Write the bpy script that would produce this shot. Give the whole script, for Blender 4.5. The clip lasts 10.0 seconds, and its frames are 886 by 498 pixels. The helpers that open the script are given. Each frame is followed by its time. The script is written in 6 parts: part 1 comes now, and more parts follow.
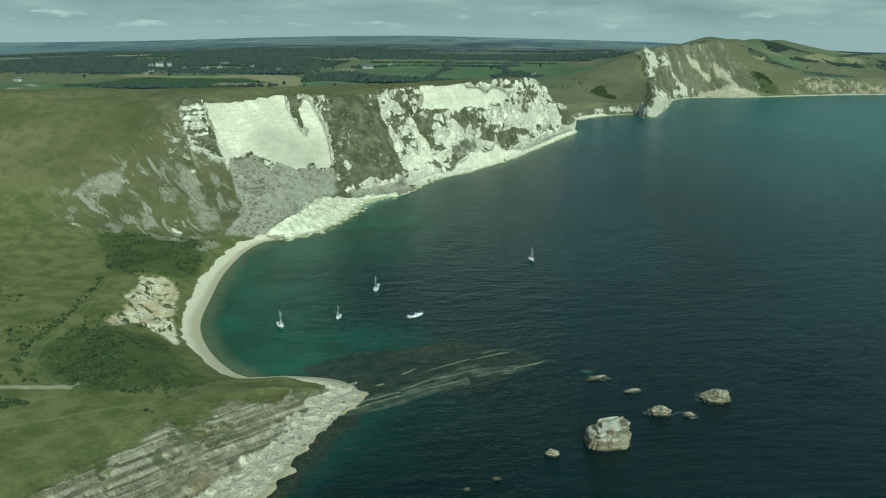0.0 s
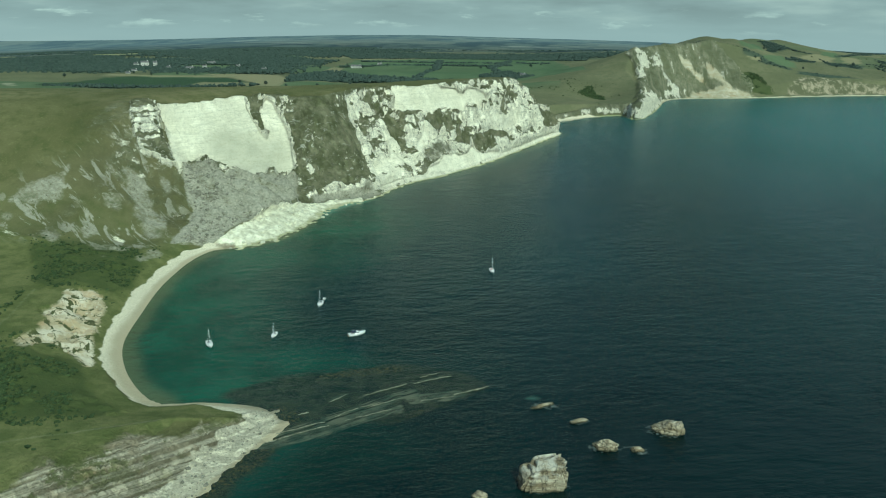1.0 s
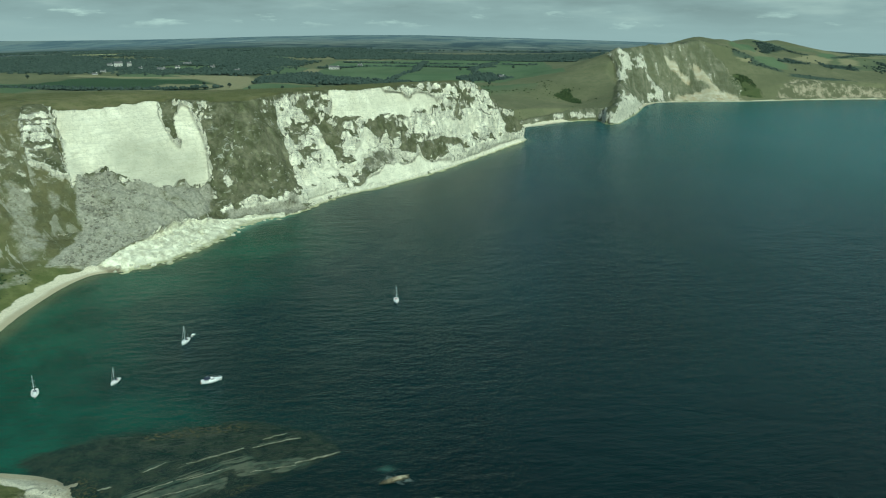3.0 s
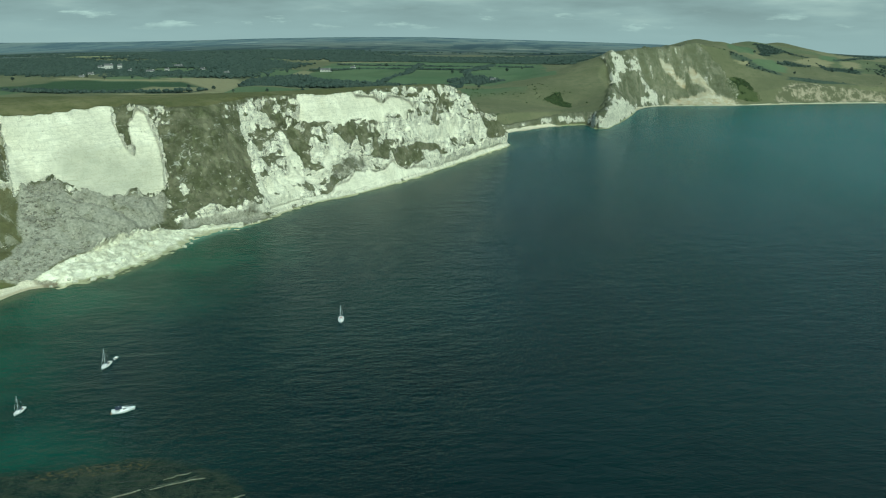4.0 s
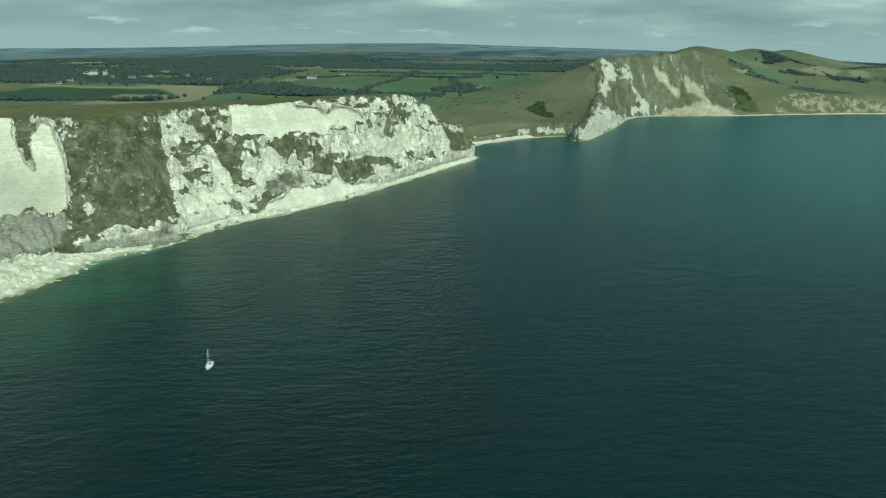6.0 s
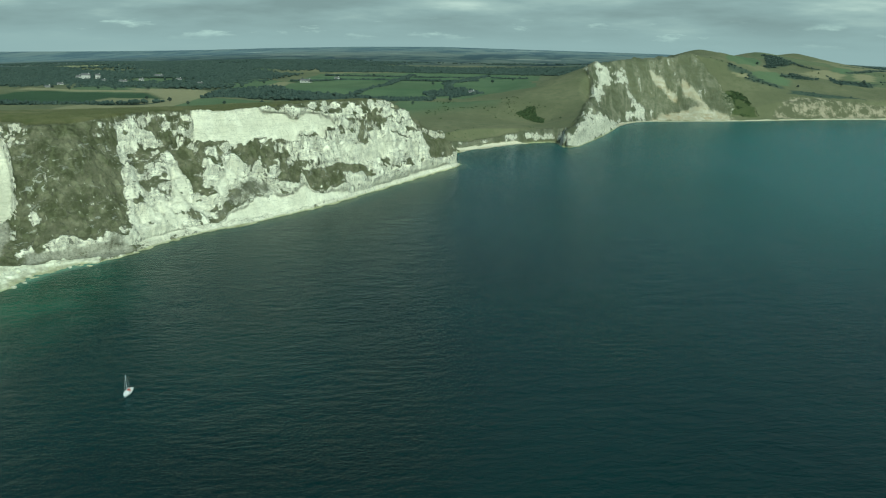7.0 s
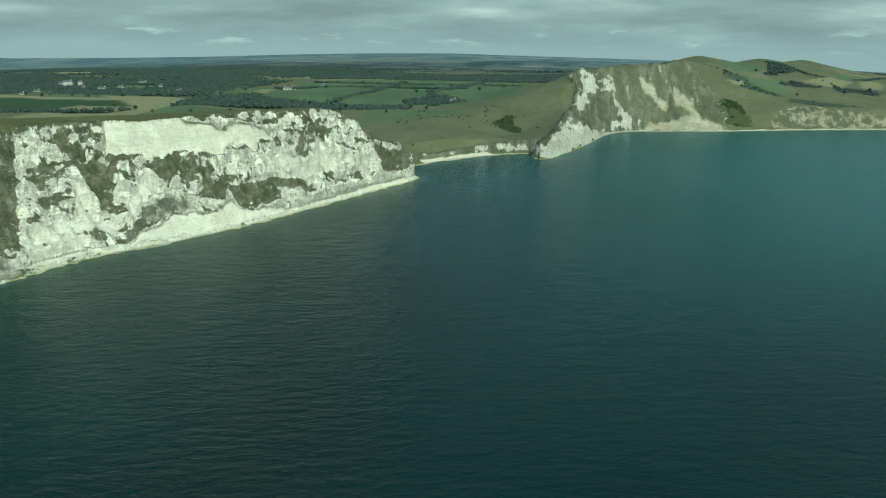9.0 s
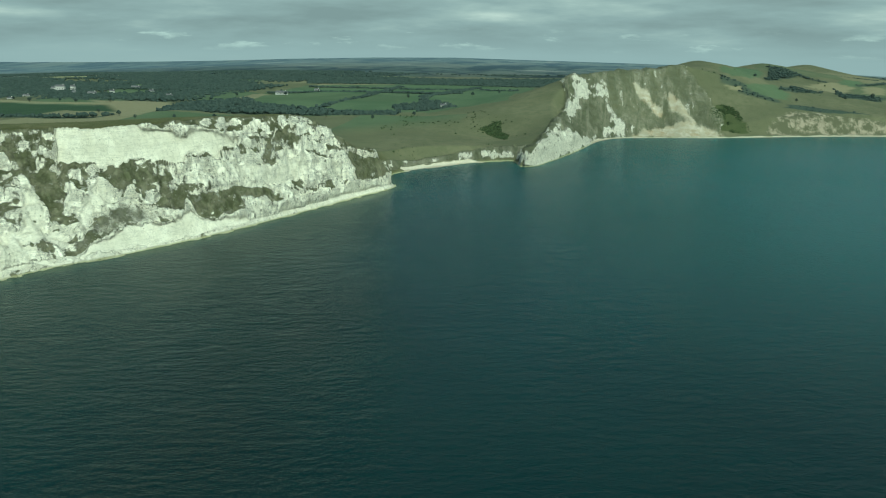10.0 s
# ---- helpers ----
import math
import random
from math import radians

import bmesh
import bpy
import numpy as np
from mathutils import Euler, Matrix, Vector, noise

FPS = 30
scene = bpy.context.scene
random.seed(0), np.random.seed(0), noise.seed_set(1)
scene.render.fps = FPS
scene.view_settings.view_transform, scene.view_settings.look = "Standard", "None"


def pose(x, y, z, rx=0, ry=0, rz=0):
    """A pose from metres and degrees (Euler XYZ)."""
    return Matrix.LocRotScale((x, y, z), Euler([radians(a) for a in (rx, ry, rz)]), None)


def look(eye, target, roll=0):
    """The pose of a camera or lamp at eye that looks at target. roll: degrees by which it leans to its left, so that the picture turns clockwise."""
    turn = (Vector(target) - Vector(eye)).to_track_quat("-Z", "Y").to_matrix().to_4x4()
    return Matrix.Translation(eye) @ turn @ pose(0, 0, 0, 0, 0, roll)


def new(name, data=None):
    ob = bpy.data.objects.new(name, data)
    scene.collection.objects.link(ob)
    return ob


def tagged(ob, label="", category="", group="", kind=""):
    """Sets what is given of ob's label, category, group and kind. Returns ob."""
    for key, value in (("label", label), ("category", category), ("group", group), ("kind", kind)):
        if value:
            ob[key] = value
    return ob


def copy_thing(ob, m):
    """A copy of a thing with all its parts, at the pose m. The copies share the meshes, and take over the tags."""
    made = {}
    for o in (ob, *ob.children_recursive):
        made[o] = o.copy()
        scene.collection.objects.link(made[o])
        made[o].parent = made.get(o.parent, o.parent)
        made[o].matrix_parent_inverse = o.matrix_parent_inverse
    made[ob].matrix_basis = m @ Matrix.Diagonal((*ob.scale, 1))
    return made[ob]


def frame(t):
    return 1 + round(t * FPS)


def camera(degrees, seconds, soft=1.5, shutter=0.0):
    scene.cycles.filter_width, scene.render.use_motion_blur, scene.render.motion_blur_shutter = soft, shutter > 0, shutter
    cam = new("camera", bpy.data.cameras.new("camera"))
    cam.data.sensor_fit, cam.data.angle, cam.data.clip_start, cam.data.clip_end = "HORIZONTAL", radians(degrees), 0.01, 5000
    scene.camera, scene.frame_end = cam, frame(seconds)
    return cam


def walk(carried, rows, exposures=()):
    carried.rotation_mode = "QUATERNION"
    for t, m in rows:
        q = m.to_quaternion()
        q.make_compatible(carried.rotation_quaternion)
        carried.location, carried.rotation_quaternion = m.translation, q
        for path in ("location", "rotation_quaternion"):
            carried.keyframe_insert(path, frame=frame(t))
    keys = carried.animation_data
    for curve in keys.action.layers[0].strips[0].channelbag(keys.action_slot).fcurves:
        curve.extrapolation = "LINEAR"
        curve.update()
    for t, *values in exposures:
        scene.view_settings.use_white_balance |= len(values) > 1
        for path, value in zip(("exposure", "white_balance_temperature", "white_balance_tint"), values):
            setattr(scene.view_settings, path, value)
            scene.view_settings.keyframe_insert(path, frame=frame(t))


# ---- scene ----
cam = camera(60.0, 10.0, soft=1.1)
PATH = [
    (0, (-3.37, -3.64, 164.13), (-57.25, 944.32, -149.66), 0.67),
    (0.5, (10.30, 12.21, 162.83), (-45.43, 960.03, -151.07), 0.74),
    (1, (24.29, 27.54, 161.91), (-33.34, 975.13, -152.35), 0.77),
    (1.5, (38.52, 42.49, 161.28), (-21.39, 989.81, -153.34), 0.78),
    (2, (52.90, 57.17, 160.87), (-9.85, 1004.24, -153.96), 0.78),
    (2.5, (67.38, 71.68, 160.59), (1.09, 1018.54, -154.15), 0.77),
    (4, (110.84, 115.01, 159.99), (29.69, 1061.52, -152.33), 0.76),
    (4.5, (125.19, 129.59, 159.72), (37.90, 1076.03, -151.12), 0.77),
    (5, (139.43, 144.28, 159.38), (45.61, 1090.66, -149.75), 0.77),
    (5.5, (153.53, 159.12, 158.96), (52.94, 1105.42, -148.30), 0.78),
    (7, (194.94, 204.40, 157.17), (74.00, 1150.21, -144.18), 0.78),
    (7.5, (208.46, 219.65, 156.47), (81.05, 1165.21, -142.99), 0.76),
    (8, (221.87, 234.90, 155.77), (88.20, 1180.18, -141.85), 0.74),
    (8.5, (235.20, 250.07, 155.13), (95.41, 1195.04, -140.67), 0.72),
    (9, (248.47, 265.08, 154.59), (102.58, 1209.72, -139.29), 0.69),
    (9.5, (261.74, 279.82, 154.24), (109.50, 1224.13, -137.49), 0.68),
    (10, (275.06, 294.18, 154.15), (115.87, 1238.15, -134.94), 0.69),
]
UNIT = 0.93  # metres to one unit of the plan below
walk(cam, [(t, look(Vector(eye) * UNIT, Vector(target) * UNIT, roll)) for t, eye, target, roll in PATH],
     [(0, -0.25, 5400, -21), (10, -0.25, 5400, -21)])

# ---- world, sun ----
SUN_FROM = Vector((0.52, -0.76, 0.84)).normalized()
world = bpy.data.worlds.new("sky")
scene.world = world
world.use_nodes = True
wn, wl = world.node_tree.nodes, world.node_tree.links
wn.clear()
w_out, w_bg = wn.new("ShaderNodeOutputWorld"), wn.new("ShaderNodeBackground")
w_sky = wn.new("ShaderNodeTexSky")
w_sky.sky_type, w_sky.sun_disc = "NISHITA", False
w_sky.sun_elevation = math.asin(SUN_FROM.z)
w_sky.sun_rotation = math.atan2(SUN_FROM.x, SUN_FROM.y)
w_sky.air_density, w_sky.dust_density, w_sky.ozone_density = 1.2, 3.0, 1.0
w_co = wn.new("ShaderNodeTexCoord")
w_map = wn.new("ShaderNodeMapping")
w_map.inputs["Scale"].default_value = (5.0, 5.0, 30.0)
w_map.inputs["Location"].default_value = (0.4, 0.0, 0.3)
w_no = wn.new("ShaderNodeTexNoise")
w_no.inputs["Scale"].default_value, w_no.inputs["Detail"].default_value, w_no.inputs["Roughness"].default_value = 1.0, 5.0, 0.55
w_ramp = wn.new("ShaderNodeValToRGB")
for spot, place, tone in zip((0, 1, None, None), (0.36, 0.74, 0.52, 0.62), ((3.6, 3.95, 3.9, 1), (8.6, 8.5, 7.6, 1), (4.6, 5.05, 4.95, 1), (5.8, 6.15, 5.8, 1))):
    e = w_ramp.color_ramp.elements[spot] if spot is not None else w_ramp.color_ramp.elements.new(place)
    e.position, e.color = place, tone
w_mix = wn.new("ShaderNodeMixRGB")
w_sep = wn.new("ShaderNodeSeparateXYZ")
w_fade = wn.new("ShaderNodeMapRange")
for key, value in (("From Min", 0.05), ("From Max", 0.45), ("To Min", 0.85), ("To Max", 0.15)):
    w_fade.inputs[key].default_value = value
wl.new(w_co.outputs["Generated"], w_sep.inputs[0])
wl.new(w_sep.outputs[2], w_fade.inputs["Value"])
wl.new(w_fade.outputs[0], w_mix.inputs[0])
wl.new(w_co.outputs["Generated"], w_map.inputs[0])
wl.new(w_map.outputs[0], w_no.inputs["Vector"])
wl.new(w_no.outputs[0], w_ramp.inputs[0])
wl.new(w_sky.outputs[0], w_mix.inputs[1])
# A smooth veil of haze lies along the skyline.
w_veil, w_haze = wn.new("ShaderNodeMapRange"), wn.new("ShaderNodeMixRGB")
for key, value in (("From Min", -0.044), ("From Max", -0.012), ("To Min", 0.9), ("To Max", 0.0)):
    w_veil.inputs[key].default_value = value
w_haze.inputs[2].default_value = (5.0, 5.55, 5.5, 1)
wl.new(w_sep.outputs[2], w_veil.inputs["Value"])
wl.new(w_veil.outputs[0], w_haze.inputs[0])
wl.new(w_ramp.outputs[0], w_haze.inputs[1])
wl.new(w_haze.outputs[0], w_mix.inputs[2])
# Small bright clouds low over the skyline.
w_low = wn.new("ShaderNodeMapping")
w_low.inputs["Scale"].default_value = (13.0, 13.0, 75.0)
w_puff = wn.new("ShaderNodeTexNoise")
w_puff.inputs["Detail"].default_value, w_puff.inputs["Roughness"].default_value, w_puff.inputs["Scale"].default_value = 7.0, 0.62, 1.0
w_cut, w_band = wn.new("ShaderNodeMapRange"), wn.new("ShaderNodeMapRange")
for node, spans in ((w_cut, (0.57, 0.70, 0.0, 0.60)), (w_band, (0.004, 0.016, 1.0, 0.0))):
    for key, value in zip(("From Min", "From Max", "To Min", "To Max"), spans):
        node.inputs[key].default_value = value
w_amount = wn.new("ShaderNodeMath")
w_amount.operation = "MULTIPLY"
w_top = wn.new("ShaderNodeMixRGB")
w_top.inputs[2].default_value = (9.0, 9.4, 8.3, 1)
wl.new(w_co.outputs["Generated"], w_low.inputs[0])
wl.new(w_low.outputs[0], w_puff.inputs["Vector"])
wl.new(w_puff.outputs[0], w_cut.inputs["Value"])
w_lift, w_off = wn.new("ShaderNodeMath"), wn.new("ShaderNodeMath")
w_lift.operation, w_off.operation = "ADD", "ABSOLUTE"
w_lift.inputs[1].default_value = 0.026
wl.new(w_sep.outputs[2], w_lift.inputs[0])
wl.new(w_lift.outputs[0], w_off.inputs[0])
wl.new(w_off.outputs[0], w_band.inputs["Value"])
wl.new(w_cut.outputs[0], w_amount.inputs[0])
wl.new(w_band.outputs[0], w_amount.inputs[1])
wl.new(w_amount.outputs[0], w_top.inputs[0])
wl.new(w_mix.outputs[0], w_top.inputs[1])
wl.new(w_top.outputs[0], w_bg.inputs[0])
w_bg.inputs[1].default_value = 0.106
wl.new(w_bg.outputs[0], w_out.inputs[0])

sun = new("sun", bpy.data.lights.new("sun", "SUN"))
sun.data.energy, sun.data.angle, sun.data.color = 3.75, radians(0.6), (1.0, 0.95, 0.82)
sun.matrix_world = look(tuple(SUN_FROM * 900), (0, 0, 0))


# ---- materials ----
class Nodes:
    """A short hand for node trees."""

    def __init__(self, name):
        self.mat = bpy.data.materials.new(name)
        self.mat.use_nodes = True
        self.n, self.l = self.mat.node_tree.nodes, self.mat.node_tree.links
        self.bsdf = self.n["Principled BSDF"]
        self.pos = self.n.new("ShaderNodeNewGeometry").outputs["Position"]

    def put(self, socket, value):
        if isinstance(value, bpy.types.NodeSocket):
            self.l.new(value, socket)
        else:
            socket.default_value = value

    def attr(self, name):
        a = self.n.new("ShaderNodeAttribute")
        a.attribute_name = name
        return a.outputs["Fac"]

    def noise(self, scale, detail=5.0, rough=0.55, stretch=(1, 1, 1), where=None, swirl=0.0):
        m = self.n.new("ShaderNodeMapping")
        m.inputs["Scale"].default_value = stretch
        self.l.new(where or self.pos, m.inputs[0])
        t = self.n.new("ShaderNodeTexNoise")
        t.inputs["Scale"].default_value, t.inputs["Detail"].default_value, t.inputs["Roughness"].default_value = scale, detail, rough
        t.inputs["Distortion"].default_value = swirl
        self.l.new(m.outputs[0], t.inputs["Vector"])
        return t.outputs[0]

    def math(self, op, a, b=0.0, clamp=False):
        m = self.n.new("ShaderNodeMath")
        m.operation, m.use_clamp = op, clamp
        self.put(m.inputs[0], a)
        self.put(m.inputs[1], b)
        return m.outputs[0]

    def range(self, v, lo, hi, a=0.0, b=1.0):
        m = self.n.new("ShaderNodeMapRange")
        m.interpolation_type = "SMOOTHSTEP"
        for k, x in zip(("Value", "From Min", "From Max", "To Min", "To Max"), (v, lo, hi, a, b)):
            self.put(m.inputs[k], x)
        return m.outputs[0]

    def mix(self, fac, a, b):
        m = self.n.new("ShaderNodeMixRGB")
        self.put(m.inputs[0], fac)
        for s, v in ((m.inputs[1], a), (m.inputs[2], b)):
            self.put(s, v if isinstance(v, bpy.types.NodeSocket) else (*v, 1))
        return m.outputs[0]

    def edge(self, mask, noise, ragged=0.5, soft=0.12):
        """The mask with its border broken up by a noise."""
        v = self.math("ADD", mask, self.math("MULTIPLY", self.math("SUBTRACT", noise, 0.5), ragged))
        return self.range(v, 0.5 - soft, 0.5 + soft)

    def bump(self, height, strength, distance):
        b = self.n.new("ShaderNodeBump")
        b.inputs["Strength"].default_value, b.inputs["Distance"].default_value = strength, distance
        self.put(b.inputs["Height"], height)
        self.l.new(b.outputs[0], self.bsdf.inputs["Normal"])

    def done(self, colour, rough=0.9, spec=0.2):
        self.put(self.bsdf.inputs["Base Color"], colour if isinstance(colour, bpy.types.NodeSocket) else (*colour, 1))
        self.put(self.bsdf.inputs["Roughness"], rough)
        self.put(self.bsdf.inputs["Specular IOR Level"], spec)
        return self.mat


def land_material():
    k = Nodes("land")
    fine, mid, big = k.noise(0.6, 6, 0.66), k.noise(0.11, 7, 0.62), k.noise(0.018, 5, 0.55)
    flute = k.noise(0.20, 8, 0.66, (1, 1, 0.35))
    blot = k.noise(0.050, 7, 0.60, (1, 1, 1.5), None, 1.1)
    rib = k.noise(0.15, 6, 0.60, (1, 1, 0.34), None, 0.5)
    slide = k.noise(0.055, 6, 0.60, (1.7, 0.30, 0.40), None, 0.4)
    bed = k.noise(0.20, 6, 0.65, (0.16, 0.16, 2.4))
    crack = k.math("ABSOLUTE", k.math("SUBTRACT", k.noise(0.16, 8, 0.68, (1, 1, 0.6)), 0.5))
    # Turf: olive down, greener in the bay, with worn and rank patches.
    turf = k.mix(k.range(big, 0.36, 0.66), (0.104, 0.104, 0.044), (0.168, 0.155, 0.076))
    turf = k.mix(k.math("MULTIPLY", k.range(mid, 0.42, 0.66), 0.65), turf, (0.075, 0.086, 0.030))
    turf = k.mix(k.math("MULTIPLY", k.range(fine, 0.52, 0.75), 0.45), turf, (0.21, 0.195, 0.095))
    lush = k.mix(k.range(mid, 0.35, 0.65), (0.094, 0.109, 0.038), (0.164, 0.164, 0.067))
    lush = k.mix(k.math("MULTIPLY", k.range(fine, 0.5, 0.75), 0.5), lush, (0.055, 0.075, 0.022))
    turf = k.mix(k.edge(k.attr("lush"), big, 0.9, 0.3), turf, lush)
    # Far turf is greyed, with haze put into its base colour.
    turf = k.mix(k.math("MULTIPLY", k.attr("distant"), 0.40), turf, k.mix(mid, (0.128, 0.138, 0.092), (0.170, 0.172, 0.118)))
    crop = k.mix(k.range(k.noise(0.010, 4), 0.4, 0.6), (0.076, 0.120, 0.061), (0.106, 0.150, 0.078))
    turf = k.mix(k.attr("field"), turf, crop)
    turf = k.mix(k.attr("dark_crop"), turf, k.mix(k.noise(0.03, 4), (0.038, 0.064, 0.034), (0.056, 0.086, 0.044)))
    turf = k.mix(k.attr("stubble"), turf, k.mix(mid, (0.20, 0.185, 0.10), (0.27, 0.245, 0.145)))
    # Wood floor lightened towards blue-grey, haze mixed into its colour.
    turf = k.mix(k.attr("wood"), turf, k.mix(k.noise(0.05, 5, 0.7), (0.042, 0.062, 0.046), (0.080, 0.100, 0.070)))
    turf = k.mix(k.math("MULTIPLY", k.edge(k.attr("scrub"), mid, 2.2, 0.25), 0.8), turf, k.mix(fine, (0.028, 0.046, 0.016), (0.085, 0.105, 0.036)))
    # Slipped ground: brown turf with grey flecks drawn down the slope.
    fall = k.n.new("ShaderNodeMapping")
    fall.inputs["Rotation"].default_value = (0, 0, radians(40))
    k.l.new(k.pos, fall.inputs[0])
    fleck = k.noise(0.10, 7, 0.64, (0.45, 1.5, 0.7), fall.outputs[0], 0.6)
    slip = k.math("MULTIPLY", k.attr("slip"), k.range(mid, 0.30, 0.55, 0.5, 1.0))
    turf = k.mix(k.math("MULTIPLY", slip, 0.65), turf, k.mix(fine, (0.075, 0.076, 0.036), (0.150, 0.138, 0.075)))
    turf = k.mix(k.math("MULTIPLY", slip, k.range(fleck, 0.545, 0.60, 0.0, 0.85)), turf, k.mix(fine, (0.20, 0.195, 0.145), (0.44, 0.42, 0.335)))
    # Chalk: clean faces with faint beds and cracks; weathered faces with hanging turf.
    chalk = k.mix(k.range(flute, 0.34, 0.60), (0.78, 0.73, 0.56), (0.92, 0.87, 0.70))
    plainness = k.range(k.attr("clean"), 0.08, 0.24, 1.0, 0.10)
    lines = k.noise(0.45, 5, 0.6, (0.10, 0.10, 1.5))
    streak = k.noise(0.55, 5, 0.62, (1, 1, 0.10))
    chalk = k.mix(k.math("MULTIPLY", k.range(lines, 0.51, 0.62), k.math("ADD", 0.08, k.math("MULTIPLY", k.attr("bedded"), 0.34))), chalk, (0.43, 0.41, 0.32))
    chalk = k.mix(k.math("MULTIPLY", k.range(streak, 0.52, 0.64), 0.30), chalk, (0.46, 0.445, 0.35))
    chalk = k.mix(k.math("MULTIPLY", k.range(bed, 0.50, 0.66), k.math("MULTIPLY", plainness, 0.30)), chalk, (0.46, 0.45, 0.37))
    # Cracks, drawn darker with the shade along rock edges painted in.
    chalk = k.mix(k.math("MULTIPLY", k.range(crack, 0.016, 0.0), k.math("MULTIPLY", plainness, 0.75)), chalk, (0.22, 0.21, 0.16))
    chalk = k.mix(k.range(k.noise(0.45, 4, 0.6), 0.675, 0.71), chalk, (0.20, 0.19, 0.13))
    chalk = k.mix(k.math("MULTIPLY", k.edge(k.attr("stained"), k.noise(0.05, 6, 0.65), 1.5, 0.4), 0.7), chalk, (0.45, 0.435, 0.325))
    chalk = k.mix(k.math("MULTIPLY", k.math("SUBTRACT", 1.0, plainness), k.range(k.noise(0.055, 6, 0.62), 0.36, 0.64, 0.32, 0.78)), chalk, (0.53, 0.50, 0.38))
    # Thin dark lines paint the shade under the beds.
    bed_shade = k.math("ABSOLUTE", k.math("SUBTRACT", k.noise(0.15, 6, 0.64, (0.28, 0.28, 2.6), None, 0.3), 0.5))
    chalk = k.mix(k.math("MULTIPLY", k.math("SUBTRACT", 1.0, plainness), k.range(bed_shade, 0.024, 0.0, 0.0, 0.5)), chalk, (0.34, 0.32, 0.235))
    riser = k.math("ABSOLUTE", k.math("SUBTRACT", k.noise(0.13, 6, 0.62, (1.3, 1.3, 0.4)), 0.5))
    chalk = k.mix(k.math("MULTIPLY", k.math("SUBTRACT", 1.0, plainness), k.range(riser, 0.014, 0.0, 0.0, 0.6)), chalk, (0.33, 0.31, 0.23))
    weather = k.math("MULTIPLY", k.math("MULTIPLY", k.attr("stained"), k.attr("bedded")), k.range(k.noise(0.04, 6, 0.64), 0.34, 0.58, 0.15, 0.62))
    chalk = k.mix(weather, chalk, (0.36, 0.345, 0.26))
    joint = k.math("ABSOLUTE", k.math("SUBTRACT", k.noise(0.11, 8, 0.66, (0.45, 0.45, 2.6), None, 0.4), 0.5))
    chalk = k.mix(k.math("MULTIPLY", k.range(joint, 0.020, 0.0), k.math("MULTIPLY", plainness, 0.7)), chalk, (0.27, 0.26, 0.20))
    chalk = k.mix(k.math("MULTIPLY", k.range(big, 0.42, 0.62), 0.10), chalk, (0.50, 0.49, 0.41))
    grey = k.mix(k.range(flute, 0.36, 0.64), (0.19, 0.18, 0.135), (0.50, 0.475, 0.385))
    hang = k.mix(k.range(k.noise(0.09, 7, 0.68), 0.36, 0.64), (0.098, 0.104, 0.052), (0.198, 0.190, 0.118))
    hang = k.mix(k.math("MULTIPLY", k.range(fine, 0.5, 0.72), 0.4), hang, (0.080, 0.084, 0.040))
    curl = k.noise(0.13, 7, 0.62, (1, 1, 2.0), None, 1.4)
    hang = k.mix(k.math("MULTIPLY", k.range(curl, 0.575, 0.64), k.math("MULTIPLY", k.math("SUBTRACT", 1.0, k.attr("distant")), k.range(k.noise(0.035, 3), 0.44, 0.60, 0.15, 0.85))), hang, (0.42, 0.41, 0.34))
    spall = k.noise(0.36, 5, 0.6, (1, 1, 0.42))
    hang = k.mix(k.math("MULTIPLY", k.range(spall, 0.63, 0.665), k.math("MULTIPLY", k.math("SUBTRACT", 1.0, k.attr("distant")), k.range(k.noise(0.05, 3), 0.48, 0.62, 0.1, 0.85))), hang, (0.62, 0.60, 0.47))
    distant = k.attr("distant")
    # Far hanging turf and far chalk are mixed towards grey.
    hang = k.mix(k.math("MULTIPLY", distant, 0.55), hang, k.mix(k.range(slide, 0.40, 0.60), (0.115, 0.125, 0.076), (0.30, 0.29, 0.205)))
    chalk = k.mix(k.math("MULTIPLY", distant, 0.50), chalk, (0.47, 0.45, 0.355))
    wear = k.math("ADD", k.math("ADD", k.math("MULTIPLY", blot, 0.55), k.math("MULTIPLY", rib, 0.45)), k.math("MULTIPLY", k.math("SUBTRACT", fine, 0.5), 0.12))
    wear = k.math("ADD", k.math("MULTIPLY", wear, k.math("SUBTRACT", 1.0, k.math("MULTIPLY", distant, 0.75))), k.math("MULTIPLY", slide, k.math("MULTIPLY", distant, 0.75)))
    wear = k.math("ADD", wear, k.math("ADD", k.attr("clean"), k.math("MULTIPLY", k.attr("steep"), 0.115)))
    face = k.mix(k.range(wear, 0.474, 0.496), hang, grey)
    face = k.mix(k.range(wear, 0.500, 0.522), face, chalk)
    # Hollows in the face, their inner shade painted as dark colour.
    pit = k.noise(0.42, 5, 0.62, (1, 1, 0.5))
    face = k.mix(k.math("MULTIPLY", k.range(pit, 0.59, 0.63), k.math("MULTIPLY", plainness, 0.75)), face, (0.105, 0.102, 0.068))
    edge = k.math("ADD", k.math("MULTIPLY", mid, 0.6), k.math("MULTIPLY", flute, 0.4))
    col = k.mix(k.edge(k.attr("face"), edge, 1.1, 0.16), turf, face)
    scree = k.mix(k.range(fine, 0.3, 0.72), (0.245, 0.235, 0.178), (0.41, 0.39, 0.31))
    scree = k.mix(k.math("MULTIPLY", k.attr("lobe"), 0.95), scree, k.mix(k.range(k.noise(0.2, 6, 0.65), 0.4, 0.62), (0.085, 0.084, 0.060), (0.185, 0.178, 0.135)))
    scree = k.mix(k.range(k.math("ADD", k.math("MULTIPLY", k.noise(0.55, 5, 0.7), 0.6), k.math("MULTIPLY", mid, 0.4)), 0.560, 0.600), scree, (0.125, 0.120, 0.080))
